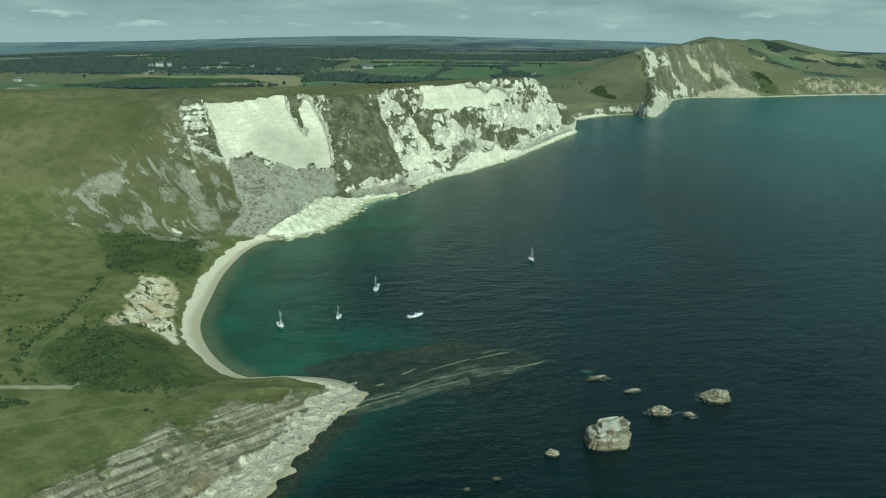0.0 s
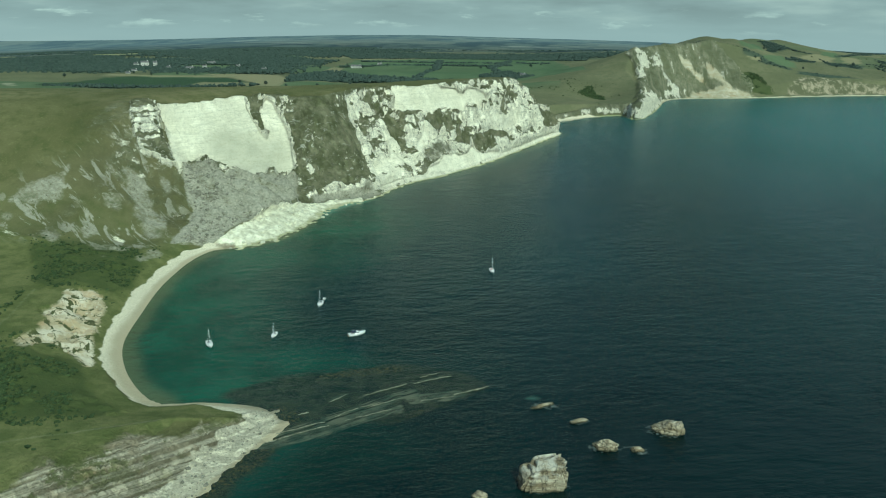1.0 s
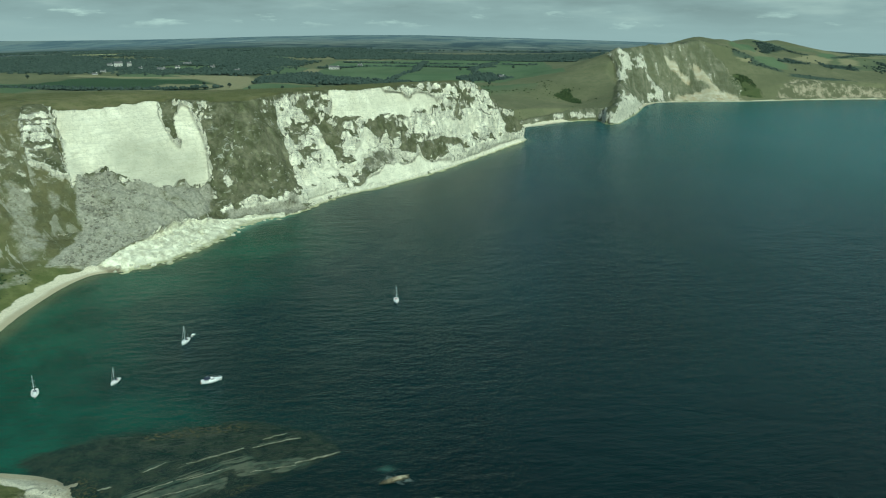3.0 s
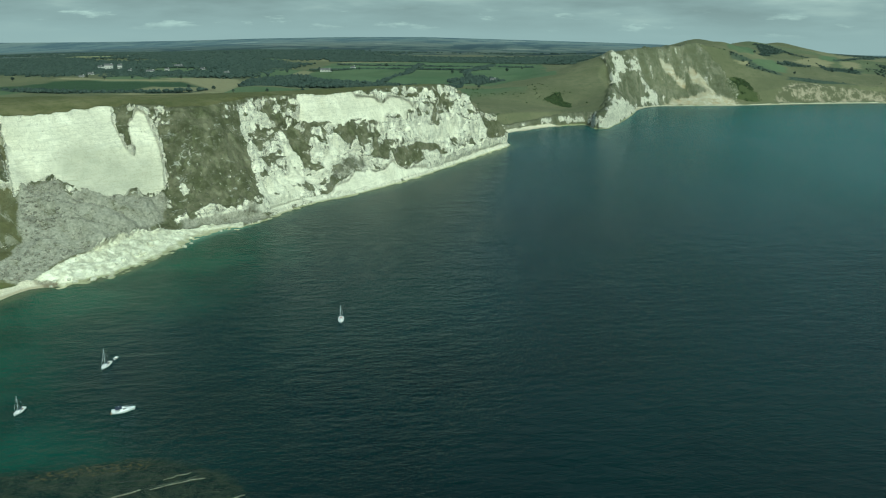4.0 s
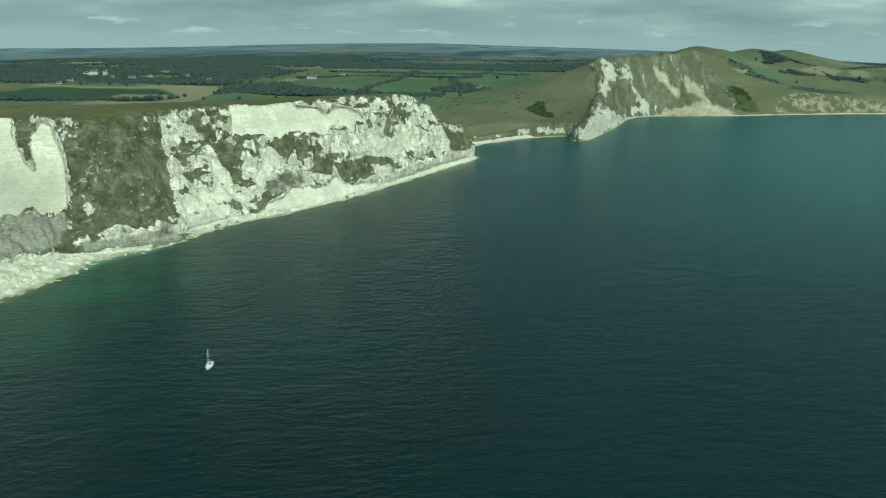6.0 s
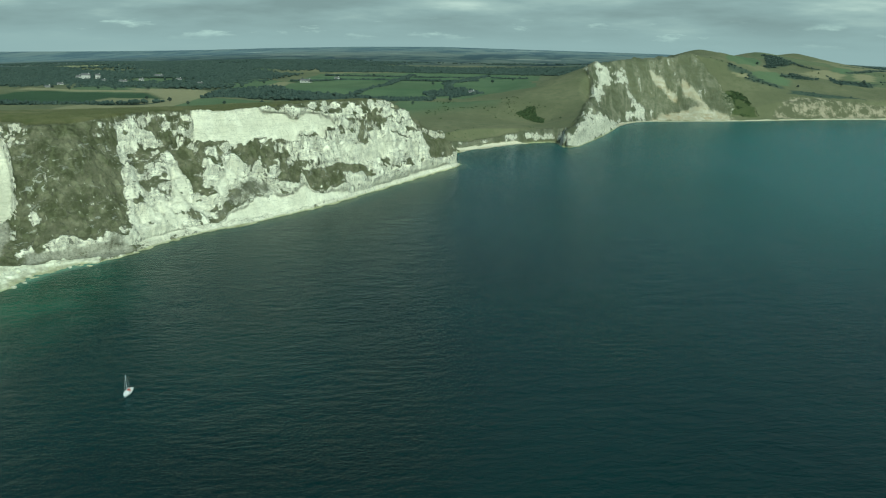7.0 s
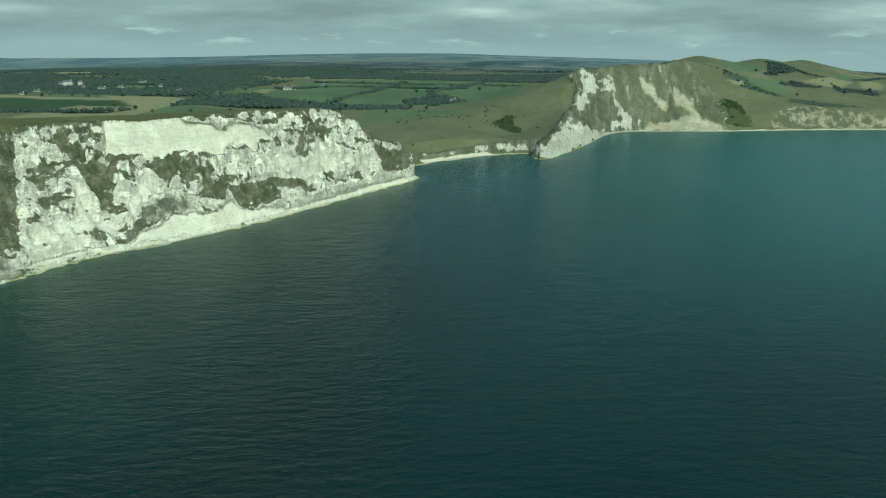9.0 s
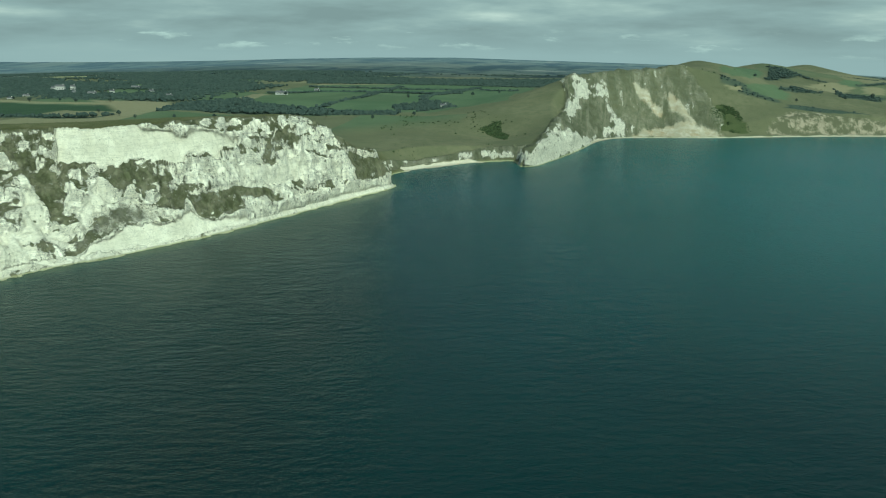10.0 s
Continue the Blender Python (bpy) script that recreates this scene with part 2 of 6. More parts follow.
    scree = k.mix(k.math("MULTIPLY", k.range(mid, 0.50, 0.66), 0.5), scree, (0.19, 0.185, 0.12))
    col = k.mix(k.edge(k.attr("scree"), edge, 1.6, 0.25), col, scree)
    toe = k.mix(k.range(k.noise(0.25, 6, 0.62), 0.36, 0.60), (0.62, 0.585, 0.42), (0.88, 0.845, 0.655))
    col = k.mix(k.edge(k.attr("toe"), fine, 0.7, 0.16), col, toe)
    sandstone = k.mix(k.range(k.noise(0.09, 6, 0.62), 0.40, 0.60), (0.42, 0.35, 0.22), (0.64, 0.58, 0.44))
    sandstone = k.mix(k.math("MULTIPLY", k.range(k.noise(0.05, 4, 0.6), 0.52, 0.60), 0.55), sandstone, (0.42, 0.29, 0.14))
    sandstone = k.mix(k.math("MULTIPLY", k.range(k.noise(0.17, 6, 0.66, (1, 1, 1), None, 0.8), 0.53, 0.565), k.math("SUBTRACT", 1.0, distant)), sandstone, (0.085, 0.092, 0.040))
    sandstone = k.mix(k.math("MULTIPLY", distant, k.range(slide, 0.42, 0.58, 0.15, 0.70)), sandstone, (0.42, 0.385, 0.27))
    col = k.mix(k.edge(k.attr("sandstone"), k.mix(distant, edge, slide), 1.6, 0.22), col, sandstone)
    # Limestone beds that strike along the reef and dip inland.
    tilt = k.n.new("ShaderNodeVectorMath")
    tilt.operation = "DOT_PRODUCT"
    k.l.new(k.pos, tilt.inputs[0])
    tilt.inputs[1].default_value = (-0.75, 0.58, 0.27)
    warp = k.math("ADD", tilt.outputs["Value"], k.math("MULTIPLY", mid, 0.9))
    comb = k.n.new("ShaderNodeCombineXYZ")
    k.l.new(warp, comb.inputs[0])
    strata = k.noise(0.50, 5, 0.62, (1, 1, 1), comb.outputs[0])
    ledge = k.mix(k.range(strata, 0.44, 0.56), (0.17, 0.15, 0.095), (0.47, 0.425, 0.315))
    ledge = k.mix(k.math("MULTIPLY", k.range(k.noise(0.07, 6, 0.66), 0.50, 0.62), 0.75), ledge, (0.30, 0.25, 0.165))
    wash = k.noise(0.16, 6, 0.66, (1.0, 0.35, 0.4))
    ledge = k.mix(k.math("MULTIPLY", k.range(wash, 0.46, 0.60), 0.35), ledge, (0.345, 0.305, 0.215))
    ledge = k.mix(k.math("MULTIPLY", k.range(fine, 0.56, 0.70), 0.55), ledge, (0.12, 0.115, 0.065))
    ledge = k.mix(k.math("MULTIPLY", k.range(k.noise(0.032, 4, 0.6), 0.60, 0.66), 0.7), ledge, (0.40, 0.31, 0.17))
    ledge = k.mix(k.math("MULTIPLY", k.range(k.noise(0.075, 7, 0.7), 0.50, 0.56), k.attr("tufted")), ledge, (0.125, 0.135, 0.055))
    col = k.mix(k.edge(k.attr("ledge"), edge, 1.2, 0.16), col, ledge)
    red = k.mix(k.range(k.noise(0.08, 7, 0.7, (1, 1, 0.5)), 0.45, 0.62), (0.110, 0.112, 0.064), (0.33, 0.285, 0.200))
    col = k.mix(k.edge(k.attr("red"), edge, 1.0, 0.15), col, red)
    shingle = k.mix(k.range(k.noise(1.3, 6, 0.75), 0.3, 0.7), (0.48, 0.43, 0.30), (0.76, 0.70, 0.54))
    shingle = k.mix(k.attr("wet"), shingle, (0.38, 0.325, 0.215))
    col = k.mix(k.edge(k.attr("beach"), fine, 0.6, 0.2), col, shingle)
    col = k.mix(k.math("MULTIPLY", k.edge(k.attr("path"), fine, 0.4, 0.25), 0.8), col, k.mix(fine, (0.24, 0.22, 0.13), (0.42, 0.40, 0.30)))
    level = k.n.new("ShaderNodeSeparateXYZ")
    k.l.new(k.pos, level.inputs[0])
    tide = k.math("MULTIPLY", k.range(k.math("ADD", level.outputs[2], k.math("MULTIPLY", mid, 1.6)), 2.0, 0.9), k.math("SUBTRACT", 1.0, k.attr("beach")))
    col = k.mix(k.math("MULTIPLY", tide, 0.8), col, k.mix(fine, (0.30, 0.29, 0.13), (0.48, 0.46, 0.27)))
    hard = k.math("MAXIMUM", k.attr("face"), k.math("MAXIMUM", k.math("MULTIPLY", k.attr("scree"), 0.35), k.attr("ledge")))
    hard = k.math("MULTIPLY", hard, k.math("SUBTRACT", 1.0, k.math("MULTIPLY", k.attr("scree"), 0.6)))
    hard = k.math("MULTIPLY", hard, plainness)
    rise = k.math("ADD", k.math("MULTIPLY", k.math("ADD", k.math("MULTIPLY", rib, 1.9), k.math("MULTIPLY", k.range(crack, 0.0, 0.06), 0.30)), hard), k.math("MULTIPLY", fine, 0.4))
    k.bump(k.math("ADD", rise, k.math("MULTIPLY", strata, k.math("MULTIPLY", k.attr("ledge"), 0.9))), 0.85, 2.3)
    return k.done(col, 0.95, 0.1)


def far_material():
    """Woods, heaths and pale fields miles off, with haze painted on as a bluish glow."""
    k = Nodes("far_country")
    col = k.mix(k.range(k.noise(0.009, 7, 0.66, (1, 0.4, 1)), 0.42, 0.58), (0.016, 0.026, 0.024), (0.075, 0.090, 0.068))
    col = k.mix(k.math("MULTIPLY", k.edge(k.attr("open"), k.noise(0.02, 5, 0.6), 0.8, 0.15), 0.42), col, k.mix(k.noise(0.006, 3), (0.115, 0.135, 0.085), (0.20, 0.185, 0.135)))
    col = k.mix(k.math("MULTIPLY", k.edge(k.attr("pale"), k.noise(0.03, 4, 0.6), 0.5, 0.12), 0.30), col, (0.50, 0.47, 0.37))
    # The land glows faintly blue here to imitate haze.
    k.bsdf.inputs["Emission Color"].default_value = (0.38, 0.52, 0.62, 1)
    k.put(k.bsdf.inputs["Emission Strength"], k.math("MULTIPLY", k.attr("haze_glow"), 0.24))
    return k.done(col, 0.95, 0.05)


def sea_material():
    k = Nodes("sea_water")
    crest = k.n.new("ShaderNodeMapping")
    crest.inputs["Rotation"].default_value = (0, 0, radians(-14))
    k.l.new(k.pos, crest.inputs[0])
    crest = crest.outputs[0]
    swell, chop, ripple = k.noise(0.075, 3, 0.5, (0.7, 1.5, 1), crest), k.noise(0.20, 4, 0.6, (0.75, 1.45, 1), crest), k.noise(0.80, 4, 0.65, (0.8, 1.3, 1), crest)
    wind = k.range(k.noise(0.009, 4, 0.6, (1, 0.6, 1)), 0.35, 0.65, 0.65, 1.25)
    deep = k.mix(k.range(k.noise(0.006, 3), 0.35, 0.65), (0.0006, 0.0066, 0.0062), (0.0010, 0.0118, 0.0106))
    # Paler over inshore shallows, and where sky reflection is painted in far out.
    col = k.mix(k.attr("shallow_sheen"), deep, (0.017, 0.088, 0.081))
    col = k.mix(k.attr("bay"), col, k.mix(k.range(k.noise(0.03, 4), 0.4, 0.6), (0.008, 0.048, 0.027), (0.015, 0.074, 0.043)))
    col = k.mix(k.math("MULTIPLY", k.attr("milky"), 0.85), col, (0.17, 0.33, 0.25))
    col = k.mix(k.math("MULTIPLY", k.attr("bank"), 0.9), col, (0.10, 0.115, 0.055))
    weed = k.mix(k.range(k.noise(0.16, 6, 0.68), 0.40, 0.62), (0.0045, 0.0150, 0.0095), (0.0260, 0.0330, 0.0190))
    weed = k.mix(k.math("MULTIPLY", k.attr("kelp"), k.range(k.noise(0.8, 5, 0.7), 0.50, 0.60)), weed, (0.080, 0.058, 0.020))
    weed = k.mix(k.math("MULTIPLY", k.range(k.noise(0.9, 5, 0.7), 0.52, 0.66), 0.8), weed, (0.050, 0.052, 0.028))
    reefy = k.edge(k.attr("reef"), k.noise(0.14, 5, 0.65), 0.9, 0.32)
    col = k.mix(k.math("MULTIPLY", reefy, 0.9), col, weed)
    bedding = k.n.new("ShaderNodeVectorMath")
    bedding.operation = "DOT_PRODUCT"
    k.l.new(k.pos, bedding.inputs[0])
    bedding.inputs[1].default_value = (-0.60, 0.80, 0.0)
    line = k.n.new("ShaderNodeCombineXYZ")
    k.l.new(k.math("ADD", bedding.outputs["Value"], k.math("MULTIPLY", k.noise(0.03, 3), 9.0)), line.inputs[0])
    k.l.new(k.math("MULTIPLY", k.noise(0.06, 3), 2.5), line.inputs[1])
    grain = k.noise(0.55, 5, 0.66, (1, 1, 1), line.outputs[0])
    slab = k.math("MULTIPLY", k.edge(k.attr("shelf"), grain, 1.5, 0.22), k.range(grain, 0.43, 0.54, 0.0, 1.0))
    col = k.mix(k.math("MULTIPLY", slab, 0.9), col, k.mix(k.range(k.noise(0.1, 4), 0.4, 0.6), (0.042, 0.062, 0.042), (0.105, 0.112, 0.074)))
    foam = k.edge(k.attr("foam"), k.noise(0.5, 5, 0.65), 1.1, 0.25)
    col = k.mix(k.math("MULTIPLY", foam, 0.7), col, (0.48, 0.52, 0.47))
    k.bump(k.math("ADD", k.math("MULTIPLY", swell, 1.1), k.math("MULTIPLY", wind, k.math("ADD", k.math("MULTIPLY", chop, 1.25), k.math("MULTIPLY", ripple, 0.50)))), 0.75, 0.95)
    k.bsdf.inputs["IOR"].default_value = 1.333
    return k.done(col, k.math("ADD", 0.25, k.math("MULTIPLY", foam, 0.7)), 0.42)


MAT_LAND, MAT_FAR, MAT_SEA = land_material(), far_material(), sea_material()
# ---- shape of the land ----
def vnoise(x, y, seed=0):
    """Smooth value noise in -1..1 for arrays of plan coordinates in cells."""
    xi, yi = np.floor(x).astype(np.int64), np.floor(y).astype(np.int64)
    fx, fy = x - xi, y - yi
    fx, fy = fx * fx * (3 - 2 * fx), fy * fy * (3 - 2 * fy)

    def corner(i, j):
        h = (i * 374761393 + j * 668265263 + seed * 974634541) & 0x7FFFFFFF
        h = ((h ^ (h >> 13)) * 1274126177) & 0x7FFFFFFF
        return ((h ^ (h >> 16)) & 0xFFFF) / 32767.5 - 1
    a, b, c, d = corner(xi, yi), corner(xi + 1, yi), corner(xi, yi + 1), corner(xi + 1, yi + 1)
    return (a + (b - a) * fx) * (1 - fy) + (c + (d - c) * fx) * fy


def fbm(x, y, size, octaves=4, seed=0, gain=0.5):
    out, amp, total = 0.0, 1.0, 0.0
    for k in range(octaves):
        out = out + amp * vnoise(x / size + 17.3 * k, y / size - 9.1 * k, seed + k)
        total += amp
        amp, size = amp * gain, size / 2.03
    return out / total


def step(a, b, v):
    u = np.clip((v - a) / (b - a), 0, 1)
    return u * u * (3 - 2 * u)


# The water's edge, from the rocky ledges round the bay and the chalk cliffs to the far headland and beach.
COAST_BAY = [(-420, -260), (-230, -90), (-150, 60), (-100, 160), (-77, 215), (-71, 236), (-64, 258), (-57, 277), (-54, 292),
             (-67, 301), (-92, 303), (-108, 300), (-121, 309), (-137, 329), (-150, 355), (-157, 390), (-163, 431), (-163, 473),
             (-156, 497), (-141, 506)]
COAST_CLIFF = [(-122, 530), (-111, 566), (-102, 608), (-85, 633), (-69, 654), (-47, 700), (-12, 746), (28, 812), (66, 890),
               (90, 941), (107, 974), (111, 988), (103, 1003), (92, 1026), (100, 1056), (118, 1082)]
COAST_FAR = [(156, 1120), (200, 1150), (214, 1146), (221, 1121), (236, 1126), (248, 1155), (262, 1188), (285, 1255), (306, 1320), (338, 1358),
             (400, 1376), (471, 1394), (600, 1438), (720, 1469), (900, 1500), (1300, 1560), (2600, 1900), (5200, 2300)]


def smooth_line(points, spacing):
    """A Catmull-Rom curve through the points, at about that spacing."""
    p = np.array(points, float)
    p = np.vstack([2 * p[0] - p[1], p, 2 * p[-1] - p[-2]])
    out = []
    for a, b, c, d in zip(p, p[1:], p[2:], p[3:]):
        n = int(np.clip(np.linalg.norm(c - b) / spacing, 2, 12))
        t = (np.arange(n) / n)[:, None]
        out.append(0.5 * (2 * b + (c - a) * t + (2 * a - 5 * b + 4 * c - d) * t**2 + (3 * b - a - 3 * c + d) * t**3))
    return np.vstack([*out, p[-2:-1]])


COAST = smooth_line(COAST_BAY + COAST_CLIFF + COAST_FAR, 6.0)
SEG = np.diff(COAST, axis=0)
RUN = np.r_[0, np.cumsum(np.hypot(*SEG.T))]


def coast_at(x, y):
    """Distance to the water's edge (inland positive) and how far along the coast its nearest point lies."""
    best = np.full(x.shape, 1e12)
    along = np.zeros(x.shape)
    inside = np.zeros(x.shape, bool)
    for (ax, ay), (dx, dy), run in zip(COAST[:-1], SEG, RUN):
        ll = dx * dx + dy * dy
        t = np.clip(((x - ax) * dx + (y - ay) * dy) / ll, 0, 1)
        q = (x - ax - t * dx) ** 2 + (y - ay - t * dy) ** 2
        near = q < best
        best = np.where(near, q, best)
        along = np.where(near, run + t * math.sqrt(ll), along)
    ring = np.vstack([COAST, [(5200, 9000), (-9000, 9000), (-9000, -260)]])
    for (ax, ay), (bx, by) in zip(ring, np.roll(ring, -1, 0)):
        cross = (ay > y) != (by > y)
        if ay != by:
            inside ^= cross & (x < (bx - ax) * (y - ay) / (by - ay) + ax)
    return np.where(inside, 1, -1) * np.sqrt(best), along


def run_of(px, py):
    return float(coast_at(np.array([float(px)]), np.array([float(py)]))[1][0])


# How the ground climbs from the water's edge, station by station: (metres inland, height).
RISE_LEDGES = [
    ((-150, 60), [(0, 0), (8, 1.5), (14, 3), (46, 16), (60, 21), (120, 60)]),
    ((-77, 215), [(0, 0), (8, 1.2), (14, 2.5), (44, 15), (60, 20), (120, 60)]),
    ((-64, 258), [(0, 0), (10, 1.2), (14, 2.2), (36, 11), (60, 17), (120, 60)]),
    ((-54, 292), [(0, 0), (10, 1.0), (14, 2.0), (30, 6), (60, 16), (120, 60)]),
    ((-92, 303), [(0, 0), (4, 1.0), (7, 3.5), (20, 7), (60, 20), (120, 60)]),
    ((-121, 309), [(0, 0), (6, 1.5), (9, 4.5), (24, 9), (60, 20), (120, 60)]),
    ((-150, 355), [(0, 0), (10, 2.2), (13, 4.5), (30, 12), (60, 24), (120, 60)]),
]
RISE_BAY = [
    ((-163, 431), [(0, 0), (10, 2.2), (14, 4.5), (34, 12), (60, 24), (120, 60)]),
    ((-156, 497), [(0, 0), (9, 2.2), (16, 6), (50, 14), (90, 42), (125, 84)]),
    ((-141, 506), [(0, 0), (5, 2.5), (18, 7), (58, 20), (97, 40), (140, 84)]),
    ((-111, 566), [(0, 0), (6, 2.5), (16, 7), (55, 26), (92, 39), (136, 84)]),
    ((-102, 608), [(0, 0), (8, 2), (20, 7), (43, 21), (50, 30), (94, 84)]),
    ((-85, 633), [(0, 0), (10, 3), (14, 8), (30, 27), (52, 60), (74, 82)]),
    ((-69, 654), [(0, 0), (6, 4), (9, 10), (29, 30), (50, 62), (72, 82)]),
]
RISE_CHALK = [
    ((-47, 700), [(0, 0), (3, 2), (8, 6), (24, 14), (56, 52), (65, 82)]),
    ((-30, 722), [(0, 0), (3, 3), (8, 9), (24, 20), (54, 52), (63, 82)]),
    ((-12, 746), [(0, 0), (3, 3), (8, 9), (18, 25), (33, 53), (45, 82)]),
    ((28, 812), [(0, 0), (3, 3), (18, 30), (23, 46), (28, 67), (43, 80)]),
    ((66, 890), [(0, 0), (3, 4), (11, 28), (17, 45), (22, 61), (40, 80)]),
    ((107, 974), [(0, 0), (3, 4), (9, 18), (18, 32), (30, 55), (60, 80)]),
    ((92, 1026), [(0, 0), (5, 5), (15, 14), (30, 32), (60, 60), (90, 80)]),
]
RISE_POINT = [
    ((118, 1082), [(0, 0), (8, 2), (15, 5), (25, 12), (60, 60), (90, 80)]),
    ((156, 1120), [(0, 0), (7, 1.5), (10, 5), (18, 10), (60, 60), (90, 80)]),
    ((200, 1150), [(0, 0), (3, 1.0), (6, 7), (14, 11), (40, 40), (90, 80)]),
    ((221, 1121), [(0, 0), (2, 6), (5, 14), (12, 20), (30, 30), (90, 80)]),
    ((262, 1188), [(0, 0), (3, 4), (8, 13), (25, 28), (45, 48), (90, 80)]),
    ((306, 1320), [(0, 0), (6, 3), (20, 15), (66, 50), (80, 76), (120, 94)]),
    ((338, 1358), [(0, 0), (10, 2), (30, 10), (65, 44), (86, 68), (140, 92)]),
]
RISE_FAR = [
    ((400, 1376), [(0, 0), (12, 2), (60, 13), (95, 40), (140, 78), (160, 95)]),
    ((471, 1394), [(0, 0), (12, 2), (40, 13), (70, 28), (140, 70), (170, 95)]),
    ((560, 1424), [(0, 0), (10, 2), (14, 7), (27, 23), (40, 27), (120, 60)]),
    ((1300, 1560), [(0, 0), (10, 2), (14, 7), (30, 20), (50, 26), (160, 60)]),
]
STATIONS = RISE_LEDGES + RISE_BAY + RISE_CHALK + RISE_POINT + RISE_FAR
REACH = np.arange(0, 176.0, 1.0)
STATION_RUN = np.array([run_of(*p) for p, _ in STATIONS])
STATION_RISE = np.array([np.interp(REACH, *np.array(q, float).T) + np.maximum(REACH - q[-1][0], 0) * 1.2 for _, q in STATIONS])


def climb(run, d):
    """Height that the shore or the cliff allows at d metres from the water."""
    k = np.clip(np.searchsorted(STATION_RUN, run) - 1, 0, len(STATION_RUN) - 2)
    t = np.clip((run - STATION_RUN[k]) / (STATION_RUN[k + 1] - STATION_RUN[k]), 0, 1)
    dd = np.clip(d, 0, REACH[-1] - 1.001)
    i = np.floor(dd).astype(int)
    f = dd - i
    lo = STATION_RISE[k, i] * (1 - f) + STATION_RISE[k, i + 1] * f
    hi = STATION_RISE[k + 1, i] * (1 - f) + STATION_RISE[k + 1, i + 1] * f
    return lo + (hi - lo) * t + np.maximum(d - REACH[-1], 0)


# Spot heights of the land behind the shore, landform by landform (x, y, z).
SPOTS_BAY = [(-150, 50, 20), (-300, -150, 34), (-200, 150, 23), (-122, 236, 17), (-90, 285, 9), (-130, 290, 13), (-180, 330, 14), (-188, 400, 13),
             (-250, 300, 20), (-360, 330, 30), (-300, 400, 22), (-230, 430, 15), (-275, 461, 22), (-205, 500, 9), (-340, 200, 34)]
SPOTS_DOWN = [(-240, 548, 60), (-262, 521, 50), (-246, 591, 82), (-228, 600, 83), (-255, 640, 84), (-205, 635, 84), (-182, 666, 84), (-110, 738, 81), (-60, 790, 80), (-6, 845, 79),
              (34, 922, 74), (60, 940, 60), (85, 962, 40), (-330, 480, 42), (-330, 570, 82), (-420, 560, 86), (-420, 450, 52), (-500, 350, 52),
              (-700, 500, 84), (-700, 250, 60), (-300, 690, 80), (-190, 790, 72), (-90, 880, 66), (0, 950, 58), (-450, 700, 74), (-700, 720, 70)]
SPOTS_VALE = [(-330, 900, 40), (-180, 960, 42), (-40, 1030, 38), (50, 1030, 30), (70, 1080, 18), (94, 1137, 20), (-100, 1150, 24), (-450, 1050, 22), (-700, 950, 25),
              (138, 1276, 28), (117, 1458, 25), (8, 1586, 24), (-350, 1266, 20), (-580, 1627, 13), (-266, 1978, 6), (-730, 1670, 6), (100, 1900, 10), (300, 2000, 8)]
SPOTS_EAST = [(200, 1238, 17), (242, 1205, 26), (225, 1165, 16), (263, 1394, 68), (279, 1420, 79), (231, 1420, 62), (240, 1330, 46), (222, 1290, 37), (206, 1262, 28), (178, 1252, 17), (331, 1500, 80), (356, 1475, 66), (431, 1525, 84),
              (495, 1620, 90), (495, 1844, 82), (572, 1928, 58), (640, 1970, 74), (552, 1460, 28), (620, 1560, 38), (735, 1741, 38), (735, 2108, 44), (824, 2334, 55), (900, 1600, 28), (1000, 1900, 34), (953, 2150, 28), (871, 2150, 36), (930, 2400, 26), (1010, 2340, 18), (700, 2300, 30),
              (330, 1620, 56), (300, 1750, 30), (250, 1550, 45), (170, 1340, 40), (600, 1720, 58)]
SPOTS = np.array(SPOTS_BAY + SPOTS_DOWN + SPOTS_VALE + SPOTS_EAST, float)


def spread(ax, ay, bx, by):
    return np.sqrt((ax - bx) ** 2 + (ay - by) ** 2 + 15.0**2)


SPOT_W = np.linalg.solve(-spread(SPOTS[:, None, 0], SPOTS[:, None, 1], SPOTS[:, 0], SPOTS[:, 1]) + 4.0 * np.eye(len(SPOTS)), SPOTS[:, 2] - 30.0)


RIM = [(-0.60, -144), (-0.50, -130), (-0.40, -114), (-0.29, -90), (-0.19, -74), (-0.09, -66), (0.02, -72), (0.13, -78), (0.20, -84), (0.40, -120)]


def plain(x, y):
    """The far country: low wooded swells, sinking gently towards the skyline."""
    far = np.hypot(x, y)
    u = np.clip((far - 2100) / 2550, 0, 1.1)
    rim = np.interp(np.arctan2(x, y), *np.array(RIM, float).T)
    swell = fbm(x * 0.6, y, 520.0, 3, 5) * 7.0 * np.sin(np.pi * np.clip(u, 0, 1)) + 3.0 * fbm(x, y, 700.0, 3, 6) * (1 - u)
    return 7.0 + (rim - 7.0) * u + swell


def land(x, y):
    b = np.full(x.shape, 30.0)
    for (sx, sy, _), w in zip(SPOTS, SPOT_W):
        b = b - w * spread(x, y, sx, sy)
    w = step(2250, 2900, np.hypot(x, y) - 420 * step(420, 620, x)) + step(700, 1200, -x)
    w = np.clip(np.maximum(w, step(1250, 1900, x)), 0, 1)
    return b * (1 - w) + plain(x, y) * w


def height(x, y, d, run):
    b = land(x, y)
    c = climb(run, np.maximum(d, 0))
    k = 1.6
    h = np.clip(0.5 + 0.5 * (c - b) / k, 0, 1)
    z = c * (1 - h) + b * h - k * h * (1 - h) * 0.5
    return np.where(d >= 0, z, np.maximum(0.10 * d, -9))
# ---- end of the shape ----

# ---- plan of the surfaces (x, y) ----
PLAN = {}


def area(kind, *ring):
    """One patch of the plan with that kind of surface."""
    PLAN.setdefault(kind, []).append(ring)


